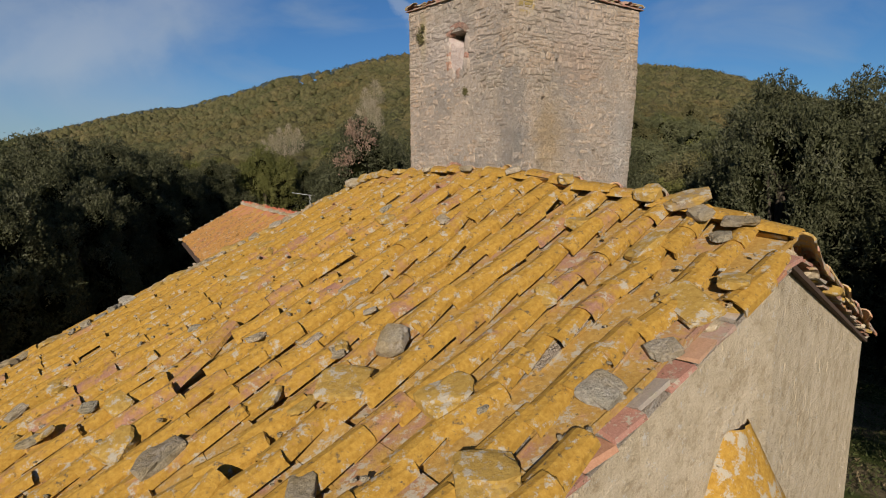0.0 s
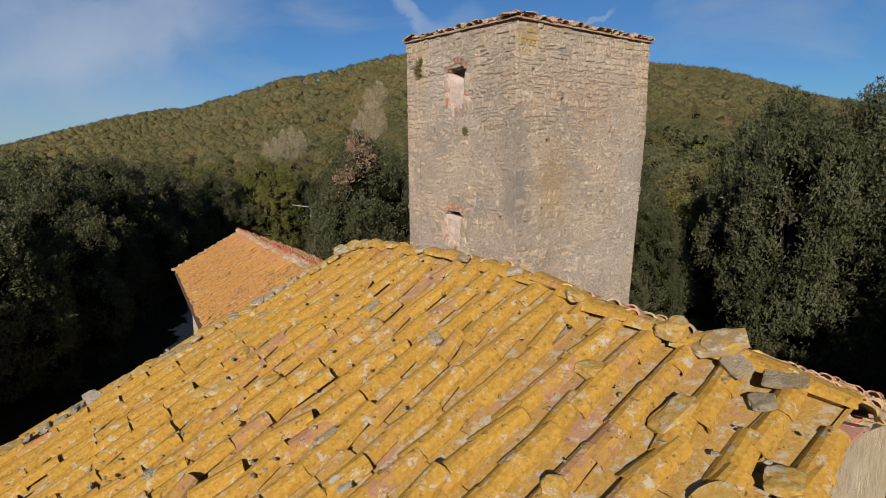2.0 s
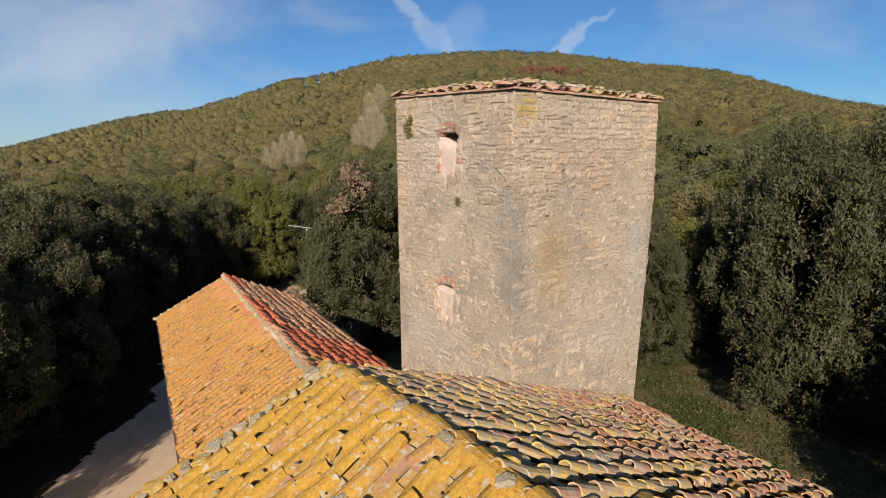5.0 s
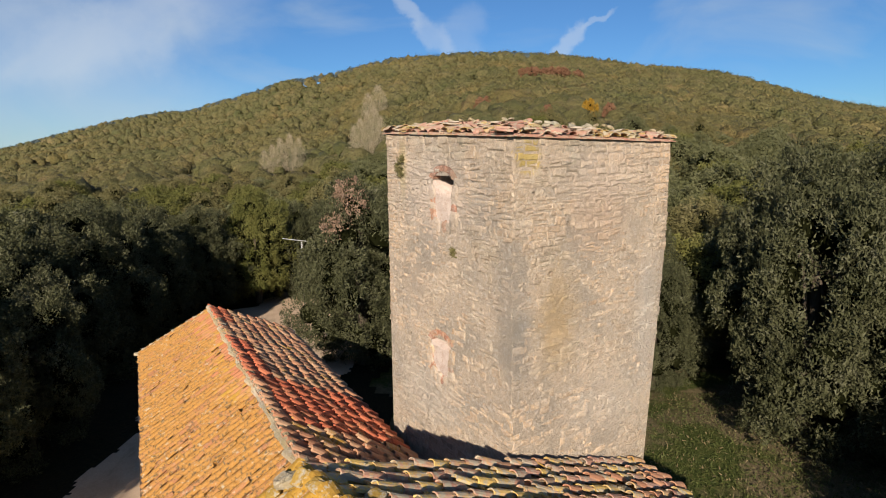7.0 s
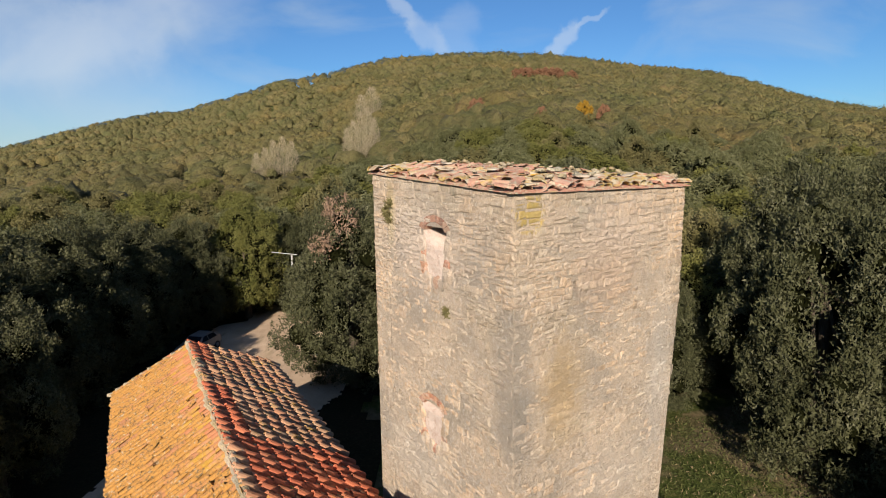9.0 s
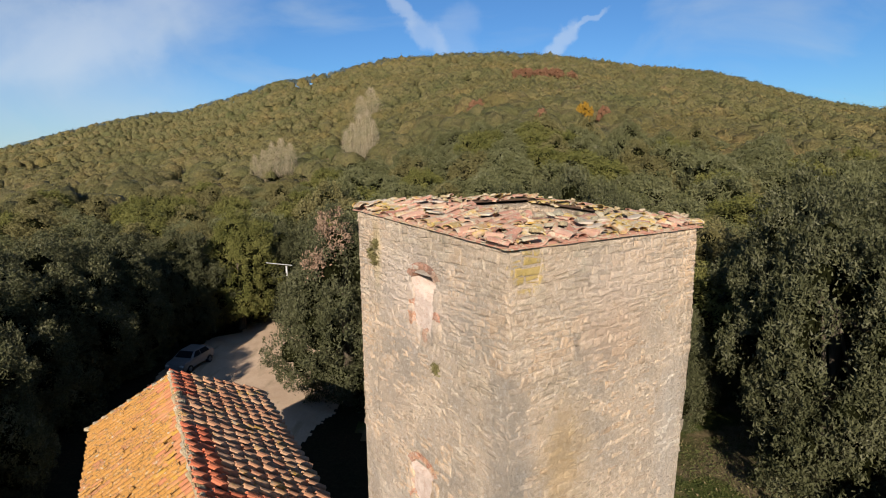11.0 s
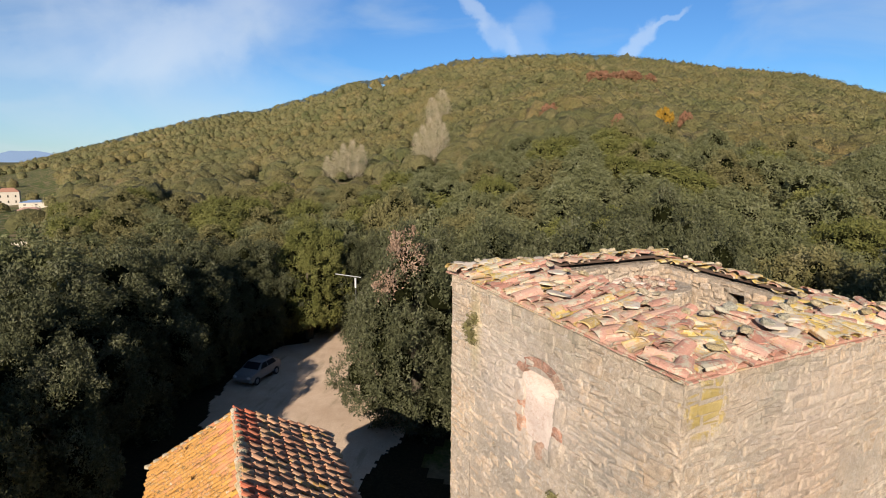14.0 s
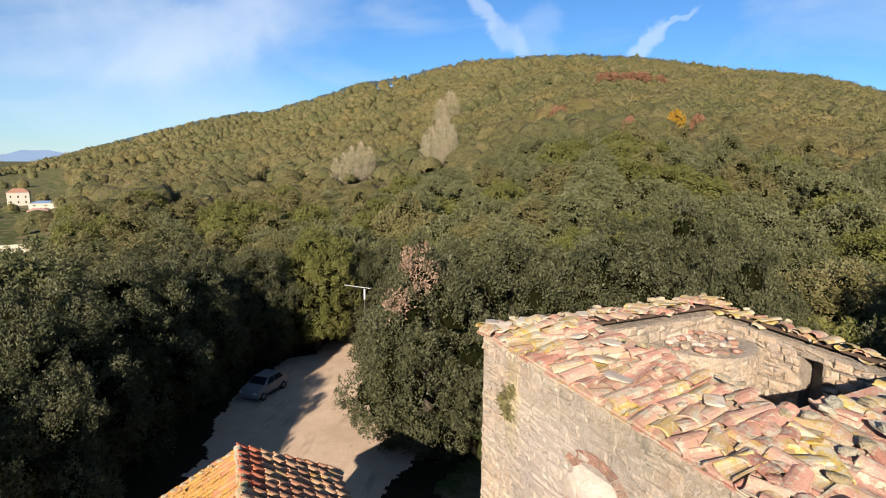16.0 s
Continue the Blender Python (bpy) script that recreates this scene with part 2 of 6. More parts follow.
def stone_mat(name, joined=True, crust=1.0, tint=((0.50, 0.405, 0.305), (0.58, 0.475, 0.365), (0.65, 0.55, 0.435)), gold=0.3):
    m, n, l, b = mat(name, 0.95, 0.12)
    rnd = n_random(n, l, joined)
    base = n_ramp(n, l, rnd, [(0.0, tint[0]), (0.5, tint[1]), (1.0, tint[2])])
    big = n_geo_noise(n, l, 0.45, 5.0, 0.65)
    base = n_mix(n, l, 0.9, base, n_ramp(n, l, big, [(0.30, (0.70, 0.76, 0.74)), (0.48, (0.98, 0.96, 0.92)), (0.66, (1.22, 1.02, 0.78))]), "MULTIPLY")
    mid = n_geo_noise(n, l, 7.0, 6.0, 0.75)
    base = n_mix(n, l, 0.8, base, n_ramp(n, l, mid, [(0.30, (0.55, 0.53, 0.50)), (0.52, (1.0, 1.0, 1.0)), (0.70, (1.35, 1.32, 1.26))]), "MULTIPLY")
    fine = n_geo_noise(n, l, 42.0, 5.0, 0.75)
    base = n_mix(n, l, 0.8, base, n_ramp(n, l, fine, [(0.32, (0.62, 0.60, 0.57)), (0.52, (1.0, 0.99, 0.97)), (0.70, (1.28, 1.26, 1.22))]), "MULTIPLY")
    run = n_geo_noise(n, l, 1.2, 6.0, 0.7, (2.6, 2.6, 0.30))
    base = n_mix(n, l, n_math(n, l, "MULTIPLY", n_step(n, l, run, 0.54, 0.70), 0.7), base, (0.23, 0.205, 0.165))
    white = n_geo_noise(n, l, 7.5, 8.0, 0.85)
    lime = n_math(n, l, "ADD", n_math(n, l, "MULTIPLY", white, 0.75), n_math(n, l, "MULTIPLY", big, 0.30))
    base = n_mix(n, l, n_math(n, l, "MULTIPLY", n_step(n, l, lime, 0.52, 0.62), 0.6), base, (0.66, 0.58, 0.485))
    lich = n_geo_noise(n, l, 0.75, 6.0, 0.75)
    gf = n_math(n, l, "MULTIPLY", n_step(n, l, lich, 0.66 - 0.16 * gold, 0.80 - 0.10 * gold), 0.6)
    base = n_mix(n, l, gf, base, (0.42, 0.30, 0.11))
    # one bright crust of lichen under the rim by the near corner
    g = n.new("ShaderNodeNewGeometry")
    dist = n.new("ShaderNodeVectorMath")
    dist.operation = "DISTANCE"
    dist.inputs[1].default_value = CRUST
    l.new(g.outputs["Position"], dist.inputs[0])
    near = n_math(n, l, "ADD", n_math(n, l, "MULTIPLY", dist.outputs["Value"], 1.1), n_math(n, l, "MULTIPLY", white, 1.3))
    base = n_mix(n, l, n_math(n, l, "MULTIPLY", n_step(n, l, near, 1.05, 0.90), crust * 0.7), base, (0.50, 0.36, 0.07))
    if crust:
        base = n_stains(n, l, base)
    n_paint(n, l, base, b)
    n_bump(n, l, b, n_math(n, l, "ADD", n_math(n, l, "ADD", n_math(n, l, "MULTIPLY", fine, 0.5), white), mid), 0.042)
    return m


M_tile_church = tile_mat("lichen_tile", 0.62, False, clay=((0.36, 0.165, 0.10), (0.45, 0.225, 0.145), (0.49, 0.31, 0.21)), pale=0.62, dirt=0.57)
M_tile_church_j = tile_mat("lichen_tile_mass", 0.64, True, clay=((0.36, 0.165, 0.10), (0.45, 0.225, 0.145), (0.49, 0.31, 0.21)), pale=0.62, dirt=0.57)
M_tray_j = tile_mat("tray_tile_mass", 0.60, True, clay=((0.40, 0.20, 0.13), (0.52, 0.29, 0.19), (0.54, 0.38, 0.25)), pale=0.75, gold=((0.38, 0.215, 0.05), (0.52, 0.32, 0.085)), dirt=0.60)
M_tile_right_j = tile_mat("weathered_tile_mass", 0.44, True, clay=((0.54, 0.25, 0.16), (0.62, 0.36, 0.25), (0.70, 0.53, 0.40)), pale=0.95, gold=((0.58, 0.36, 0.09), (0.74, 0.52, 0.17)), dirt=0.68)
M_tile_house = tile_mat("house_tile", 0.56, False, clay=((0.44, 0.17, 0.06), (0.50, 0.22, 0.075), (0.52, 0.27, 0.10)), pale=0.55, gold=((0.40, 0.185, 0.042), (0.50, 0.262, 0.075)), dirt=0.51)
M_tile_house_j = tile_mat("house_tile_mass", 0.56, True, clay=((0.44, 0.17, 0.06), (0.50, 0.22, 0.075), (0.52, 0.27, 0.10)), pale=0.55, gold=((0.40, 0.185, 0.042), (0.50, 0.262, 0.075)), dirt=0.51)
M_tile_orange = tile_mat("orange_tile", 0.30, False, clay=((0.52, 0.17, 0.06), (0.56, 0.22, 0.08), (0.56, 0.30, 0.13)), pale=0.4)
M_tile_red = tile_mat("new_red_tile", 0.14, False, clay=((0.60, 0.11, 0.04), (0.68, 0.15, 0.055), (0.62, 0.20, 0.09)), pale=0.1, dirt=0.70)
M_tile_dull = tile_mat("dull_tile", 0.24, False, clay=((0.56, 0.235, 0.115), (0.64, 0.33, 0.175), (0.68, 0.44, 0.26)), pale=0.5, dirt=0.68)
M_tile_dull_j = tile_mat("dull_tile_mass", 0.24, True, clay=((0.56, 0.235, 0.115), (0.64, 0.33, 0.175), (0.68, 0.44, 0.26)), pale=0.5, dirt=0.68)
M_tile_gold = tile_mat("gold_grey_tile", 0.50, False, clay=((0.46, 0.22, 0.15), (0.52, 0.30, 0.21), (0.56, 0.44, 0.33)), pale=1.0, gold=((0.40, 0.27, 0.07), (0.52, 0.38, 0.12)), dirt=0.58)
M_tile_tower = tile_mat("tower_tile", 0.25, False, clay=((0.44, 0.185, 0.125), (0.50, 0.26, 0.185), (0.54, 0.385, 0.295)), pale=0.85, gold=((0.36, 0.24, 0.08), (0.48, 0.345, 0.13)), dirt=0.58)
M_tile_grey = tile_mat("grey_slab", 0.26, False, clay=((0.50, 0.45, 0.36), (0.58, 0.53, 0.43), (0.66, 0.60, 0.50)), pale=0.8)
M_stone = stone_mat("tower_stone", False, gold=0.25)
M_stone_j = stone_mat("tower_stone_mass", True, gold=0.25)
M_cap = tile_mat("lichened_cap", 0.80, False, clay=((0.40, 0.36, 0.28), (0.48, 0.43, 0.34), (0.52, 0.47, 0.38)), pale=0.8)
M_roofstone = tile_mat("lichened_stone", 0.66, False, clay=((0.24, 0.215, 0.155), (0.31, 0.275, 0.20), (0.38, 0.34, 0.25)), pale=0.8, gold=((0.36, 0.215, 0.045), (0.48, 0.31, 0.075)))
M_rock_j = stone_mat("rock_crumbs", True, 0.0, ((0.46, 0.38, 0.23), (0.56, 0.48, 0.31), (0.66, 0.60, 0.48)), 1.2)
M_rock = stone_mat("roof_rock", False, 0.0, ((0.44, 0.395, 0.29), (0.53, 0.475, 0.36), (0.60, 0.55, 0.44)), 1.6)


def mortar_mat(name="mortar", tone=1.0):
    m, n, l, b = mat(name, 0.97, 0.1)
    f = n_geo_noise(n, l, 22.0, 5.0, 0.7)
    g = n_geo_noise(n, l, 0.8, 4.0)
    c = n_ramp(n, l, f, [(0.3, (0.60, 0.505, 0.40)), (0.7, (0.82, 0.715, 0.595))])
    c = n_mix(n, l, 0.7, c, n_ramp(n, l, g, [(0.35, (0.6, 0.6, 0.56)), (0.65, (1.15, 1.05, 0.9))]), "MULTIPLY")
    mid = n_geo_noise(n, l, 7.0, 6.0, 0.75)
    c = n_mix(n, l, 0.8, c, n_ramp(n, l, mid, [(0.30, (0.6, 0.58, 0.55)), (0.52, (1.0, 1.0, 1.0)), (0.70, (1.25, 1.22, 1.18))]), "MULTIPLY")
    lime = n_geo_noise(n, l, 9.0, 8.0, 0.85)
    # rubble showing through the pointing: torn joints between uneven stones
    g2 = n.new("ShaderNodeNewGeometry")
    mp = n.new("ShaderNodeMapping")
    mp.inputs["Scale"].default_value = (3.6, 3.6, 6.4)
    warp = n_mix(n, l, 0.16, g2.outputs["Position"], n_geo_noise(n, l, 2.4, 4.0, 0.7), "ADD")
    l.new(warp, mp.inputs[0])
    vo = n.new("ShaderNodeTexVoronoi")
    vo.feature = "DISTANCE_TO_EDGE"
    l.new(mp.outputs[0], vo.inputs["Vector"])
    joint = n_math(n, l, "MULTIPLY", n_step(n, l, vo.outputs["Distance"], 0.10, 0.02), n_step(n, l, mid, 0.40, 0.58))
    c = n_mix(n, l, n_math(n, l, "MULTIPLY", joint, 0.42), c, (0.36, 0.295, 0.22))
    c = n_mix(n, l, n_math(n, l, "MULTIPLY", n_step(n, l, lime, 0.52, 0.61), 0.8), c, (0.76, 0.685, 0.585))
    c = n_mix(n, l, n_math(n, l, "MULTIPLY", n_step(n, l, lime, 0.42, 0.36), 0.35), c, (0.36, 0.30, 0.225))
    c = n_stains(n, l, c)
    if tone != 1.0:
        c = n_mix(n, l, 1.0, c, (tone, tone, tone), "MULTIPLY")
    n_paint(n, l, c, b)
    relief = n_math(n, l, "ADD", n_math(n, l, "ADD", f, mid), n_math(n, l, "MULTIPLY", lime, 1.5))
    n_bump(n, l, b, n_math(n, l, "SUBTRACT", relief, n_math(n, l, "MULTIPLY", joint, 0.5)), 0.05)
    return m


def plaster_mat(name, a, c, stain=(0.20, 0.17, 0.13), scale=1.0):
    m, n, l, b = mat(name, 0.95, 0.12)
    f = n_geo_noise(n, l, 30.0 * scale, 5.0, 0.7)
    g = n_geo_noise(n, l, 1.3 * scale, 6.0, 0.7)
    col = n_ramp(n, l, g, [(0.33, a), (0.66, c)])
    col = n_mix(n, l, 0.5, col, n_ramp(n, l, f, [(0.3, (0.62, 0.6, 0.56)), (0.7, (1.25, 1.22, 1.18))]), "MULTIPLY")
    s = n_geo_noise(n, l, 2.2 * scale, 7.0, 0.8, (1.0, 1.0, 1.4))
    col = n_mix(n, l, n_math(n, l, "MULTIPLY", n_step(n, l, s, 0.50, 0.64), 0.7), col, stain)
    w = n_geo_noise(n, l, 5.0 * scale, 6.0, 0.8)
    col = n_mix(n, l, n_step(n, l, w, 0.56, 0.66), col, (0.66, 0.61, 0.50))
    n_paint(n, l, col, b)
    n_bump(n, l, b, n_math(n, l, "ADD", n_math(n, l, "MULTIPLY", f, 0.5), n_math(n, l, "ADD", w, g)), 0.03)
    return m


M_mortar = mortar_mat()
M_joint = mortar_mat("earth_joint", 0.78)
M_gable = plaster_mat("gable_render", (0.56, 0.455, 0.29), (0.77, 0.65, 0.455), (0.39, 0.295, 0.17), 1.7)
M_infill = plaster_mat("pink_plaster", (0.62, 0.48, 0.40), (0.76, 0.645, 0.55), (0.50, 0.34, 0.26), 3.0)
M_brick = stone_mat("arch_brick", False, 0.0, ((0.44, 0.22, 0.16), (0.50, 0.29, 0.21), (0.53, 0.37, 0.28)), 0.0)


def ground_mat():
    m, n, l, b = mat("ground_soil", 0.97, 0.1)
    g = n.new("ShaderNodeNewGeometry")
    sep = n.new("ShaderNodeSeparateXYZ")
    l.new(g.outputs["Position"], sep.inputs[0])
    big = n_geo_noise(n, l, 0.22, 5.0, 0.6)
    fine = n_geo_noise(n, l, 3.2, 6.0, 0.7)
    grain = n_geo_noise(n, l, 16.0, 4.0, 0.7)
    grass = n_ramp(n, l, fine, [(0.25, (0.028, 0.042, 0.010)), (0.5, (0.06, 0.078, 0.018)), (0.75, (0.16, 0.135, 0.05))])
    dry = n_ramp(n, l, fine, [(0.3, (0.12, 0.095, 0.05)), (0.7, (0.22, 0.17, 0.095))])
    col = n_mix(n, l, n_step(n, l, big, 0.47, 0.58), grass, dry)
    col = n_mix(n, l, 0.35, col, n_ramp(n, l, grain, [(0.3, (0.5, 0.5, 0.5)), (0.7, (1.4, 1.4, 1.4))]), "MULTIPLY")
    n_paint(n, l, col, b)
    n_bump(n, l, b, n_math(n, l, "ADD", fine, grain), 0.05)
    return m


def gravel_mat():
    m, n, l, b = mat("drive_gravel", 0.97, 0.1)
    fine = n_geo_noise(n, l, 11.0, 6.0, 0.75)
    big = n_geo_noise(n, l, 0.45, 5.0, 0.65)
    track = n_geo_noise(n, l, 0.6, 4.0, 0.6, (2.2, 0.5, 1.0))
    col = n_ramp(n, l, big, [(0.3, (0.55, 0.395, 0.265)), (0.7, (0.70, 0.53, 0.375))])
    col = n_mix(n, l, n_step(n, l, track, 0.55, 0.72), col, (0.45, 0.34, 0.22))
    col = n_mix(n, l, 0.4, col, n_ramp(n, l, fine, [(0.3, (0.6, 0.6, 0.6)), (0.7, (1.25, 1.25, 1.25))]), "MULTIPLY")
    n_paint(n, l, col, b)
    n_bump(n, l, b, fine, 0.03)
    return m


def leaf_mat(name, stops, scale=0.5, through=0.15, single=0.42, broad=0.0):
    """Leaves: colour by leaf and by drifts over the place."""
    m, n, l, b = mat(name, 0.7, 0.16)
    rnd = n.new("ShaderNodeNewGeometry").outputs["Random Per Island"]
    drift = n_geo_noise(n, l, scale, 3.0)
    fac = n_math(n, l, "ADD", n_math(n, l, "MULTIPLY", rnd, single), n_math(n, l, "MULTIPLY", drift, 1.05 - single))
    k = len(stops) - 1
    col = n_ramp(n, l, fac, [(0.12 + 0.76 * i / k, c) for i, c in enumerate(stops)])
    if broad:      # stands of different oaks over the hillside
        col = n_mix(n, l, 0.9, col, n_ramp(n, l, n_geo_noise(n, l, broad, 5.0, 0.65), [(0.34, (0.78, 0.88, 0.82)), (0.50, (1.0, 1.0, 1.0)), (0.66, (1.20, 1.05, 0.92))]), "MULTIPLY")
    n_paint(n, l, col, b)
    tr = n.new("ShaderNodeBsdfTranslucent")
    l.new(col, tr.inputs[0])
    mx = n.new("ShaderNodeMixShader")
    mx.inputs[0].default_value = through
    l.new(b.outputs[0], mx.inputs[1])
    l.new(tr.outputs[0], mx.inputs[2])
    l.new(mx.outputs[0], n["Material Output"].inputs[0])
    return m


def bumpy_leaf(m, scale, dist):
    """Leaf-sized relief for crowns too far off to show single leaves."""
    n, l = m.node_tree.nodes, m.node_tree.links
    b = n["Principled BSDF"]
    f = n_geo_noise(n, l, scale, 6.0, 0.8)
    n_bump(n, l, b, f, dist)
    col = b.inputs["Base Color"].links[0].from_socket
    l.new(n_mix(n, l, 0.85, col, n_ramp(n, l, f, [(0.32, (0.42, 0.43, 0.40)), (0.54, (1.0, 1.0, 1.0)), (0.72, (1.45, 1.40, 1.36))]), "MULTIPLY"), b.inputs["Base Color"])
    return m


def shaded_litter_mat():
    m, n, l, b = mat("shaded_litter", 0.97, 0.08)
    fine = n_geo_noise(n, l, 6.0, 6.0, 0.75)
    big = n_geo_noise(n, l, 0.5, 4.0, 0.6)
    # near-black ramp: the trees' shade is painted into the litter
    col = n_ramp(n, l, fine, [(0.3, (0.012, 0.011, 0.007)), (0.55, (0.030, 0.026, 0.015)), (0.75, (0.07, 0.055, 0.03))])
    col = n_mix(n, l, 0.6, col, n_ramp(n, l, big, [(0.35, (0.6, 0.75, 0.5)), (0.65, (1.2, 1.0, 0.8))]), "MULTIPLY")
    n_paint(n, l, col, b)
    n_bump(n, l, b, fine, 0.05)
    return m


M_ground = ground_mat()
M_shaded_litter = shaded_litter_mat()
M_gravel = gravel_mat()
M_holm = leaf_mat("holm_oak_leaf", [(0.044, 0.049, 0.016), (0.096, 0.102, 0.038), (0.170, 0.172, 0.080), (0.27, 0.262, 0.165)], 0.5, 0.26, 0.14)
# near-black: the shade inside the crowns is put into this colour
M_inner_shade = leaf_mat("inner_shade_leaf", [(0.006, 0.007, 0.003), (0.010, 0.011, 0.004), (0.014, 0.015, 0.006)])
M_near = leaf_mat("dark_holm_leaf", [(0.017, 0.021, 0.008), (0.045, 0.049, 0.019), (0.092, 0.095, 0.044), (0.19, 0.187, 0.118)], 0.5, 0.12, 0.34)
M_light = leaf_mat("green_oak_leaf", [(0.052, 0.060, 0.014), (0.108, 0.116, 0.028), (0.172, 0.168, 0.048), (0.23, 0.215, 0.09)], 0.4, 0.26, 0.14)
M_olive = leaf_mat("olive_oak_leaf", [(0.070, 0.066, 0.022), (0.135, 0.122, 0.044), (0.20, 0.178, 0.075), (0.27, 0.235, 0.13)], 0.4, 0.26, 0.14)
M_brown = leaf_mat("withered_leaf", [(0.17, 0.105, 0.065), (0.29, 0.19, 0.125), (0.40, 0.28, 0.20)])
M_gold = leaf_mat("autumn_leaf", [(0.22, 0.11, 0.012), (0.34, 0.19, 0.018), (0.40, 0.26, 0.05)])
M_russet = leaf_mat("russet_leaf", [(0.17, 0.085, 0.045), (0.25, 0.125, 0.07), (0.30, 0.165, 0.10)])
M_twig = leaf_mat("bare_poplar_twig", [(0.30, 0.245, 0.155), (0.43, 0.36, 0.245), (0.53, 0.455, 0.32)])
M_grass = leaf_mat("grass_blade", [(0.035, 0.045, 0.012), (0.07, 0.085, 0.022), (0.11, 0.115, 0.035)])
M_straw = leaf_mat("dry_grass", [(0.13, 0.10, 0.05), (0.20, 0.155, 0.08), (0.26, 0.205, 0.11)])
M_wood_far = leaf_mat("hill_wood_leaf", [(0.054, 0.060, 0.024), (0.108, 0.106, 0.040), (0.152, 0.140, 0.053), (0.210, 0.176, 0.076), (0.26, 0.176, 0.090)], 0.10, 0.16, 0.10, 0.02)
# leaf green pulled to blue: distance haze put into the colour
M_crest_haze = leaf_mat("crest_haze_leaf", [(0.036, 0.056, 0.062), (0.054, 0.078, 0.080), (0.078, 0.100, 0.094)], 0.06, 0.0, 0.5)


M_hill = bumpy_leaf(leaf_mat("hill_crown", [(0.048, 0.054, 0.022), (0.096, 0.094, 0.036), (0.136, 0.125, 0.048), (0.186, 0.156, 0.068), (0.23, 0.156, 0.080)], 0.10, 0.0, 0.16, 0.02), 0.9, 1.2)


def bark_mat():
    m, n, l, b = mat("bark", 0.95, 0.1)
    f = n_noise(n, l, 7.0, 6.0, stretch=(1, 1, 0.2))
    n_paint(n, l, n_ramp(n, l, f, [(0.3, (0.035, 0.028, 0.02)), (0.7, (0.13, 0.105, 0.075))]), b)
    n_bump(n, l, b, f, 0.04)
    return m


def plain(name, col, rough=0.5, metal=0.0, vary=0.12):
    m, n, l, b = mat(name, rough, 0.4)
    f = n_noise(n, l, 6.0, 4.0)
    lo, hi = tuple(c * (1 - vary) for c in col), tuple(min(1, c * (1 + vary)) for c in col)
    n_paint(n, l, n_ramp(n, l, f, [(0.3, lo), (0.7, hi)]), b)
    b.inputs["Metallic"].default_value = metal
    return m


M_bark = bark_mat()
M_inner_shade.node_tree.nodes["Principled BSDF"].inputs["Specular IOR Level"].default_value = 0.0
# near-black for the unlit tower shaft and the far windows
M_void = plain("unlit_inside", (0.02, 0.018, 0.015), 1.0)
M_eave = plain("eave_timber", (0.09, 0.055, 0.035), 0.9)
M_render = plain("house_render", (0.52, 0.46, 0.36), 0.9)
M_render_pink = plain("pink_render", (0.50, 0.30, 0.23), 0.9)
M_farroof = plain("far_roof_clay", (0.38, 0.19, 0.12), 0.9)
M_mount = plain("far_mountain_haze", (0.17, 0.26, 0.40), 1.0)


# ---- building helpers ----
TURN = 35.377                      # the church, house and tower share this heading
SITE = pose(0, 0, 0, 0, 0, TURN)   # site axes: x across the ridge, y along it


def mesh(name, verts, faces, smooth=False):
    me = bpy.data.meshes.new(name)
    me.from_pydata([tuple(v) for v in verts], [], faces)
    me.update()
    if smooth:
        me.polygons.foreach_set("use_smooth", [True] * len(me.polygons))
    return me


def part(name, me, material, parent, label="", kind="", m=None):
    """Links a mesh (or bmesh) as one part under a thing."""
    if isinstance(me, bmesh.types.BMesh):
        bm, me = me, bpy.data.meshes.new(name)
        bm.to_mesh(me)
        bm.free()
    if material and not me.materials:
        me.materials.append(material)
    ob = new(name, me)
    ob.parent = parent
    if m is not None:
        ob.matrix_basis = m
    return tagged(ob, label, "", "", kind)


def thing(name, m, label, category, group="", kind=""):
    ob = new(name)
    ob.empty_display_size = 0.3
    ob.matrix_world = m
    return tagged(ob, label, category, group, kind)


def box_into(vs, fs, x0, x1, y0, y1, z0, z1):
    k = len(vs)
    vs += [(x, y, z) for z in (z0, z1) for y in (y0, y1) for x in (x0, x1)]
    fs += [tuple(k + i for i in q) for q in ((0, 2, 3, 1), (4, 5, 7, 6), (0, 1, 5, 4), (2, 6, 7, 3), (0, 4, 6, 2), (1, 3, 7, 5))]


def rock_mesh(name, seed, size, squash=0.6, level=3):
    bm = bmesh.new()
    bmesh.ops.create_icosphere(bm, subdivisions=level, radius=1.0)
    off = Vector((seed * 3.7, seed * 1.9, 0))
    for v in bm.verts:
        d = noise.noise(v.co * 0.9 + off) * 0.55 + noise.noise(v.co * 2.6 + off) * 0.2
        c = v.co * (1 + d)
        c.x, c.y, c.z = max(-0.85, min(0.85, c.x)), max(-0.8, min(0.8, c.y)), max(-0.75, min(0.75, c.z))
        v.co = Vector((c.x * size, c.y * size * 0.8, c.z * size * squash))
    me = bpy.data.meshes.new(name)
    bm.to_mesh(me)
    bm.free()
    return me


# ---- ground, hill and distance ----
# skyline of the hill seen from the clearing: heading, elevation in degrees
SKY_AZ = (-60, -48, -44, -41, -38, -34.4, -30.7, -27, -24.9, -21.5, -18.3, -16.4, -12.8, -9.5, -5.7, -0.2, 5.5, 10, 14, 18.3, 22.6, 26, 29, 32.5, 36, 45, 60, 80)
SKY_EL = (-1.6, -1.4, -0.6, 0.4, 1.3, 2.4, 3.45, 4.35, 4.45, 5.5, 6.6, 7.3, 7.95, 8.75, 9.5, 9.78, 9.8, 9.45, 8.8, 8.05, 7.4, 6.7, 5.6, 4.3, 3.4, 2.0, 0.0, -1.0)
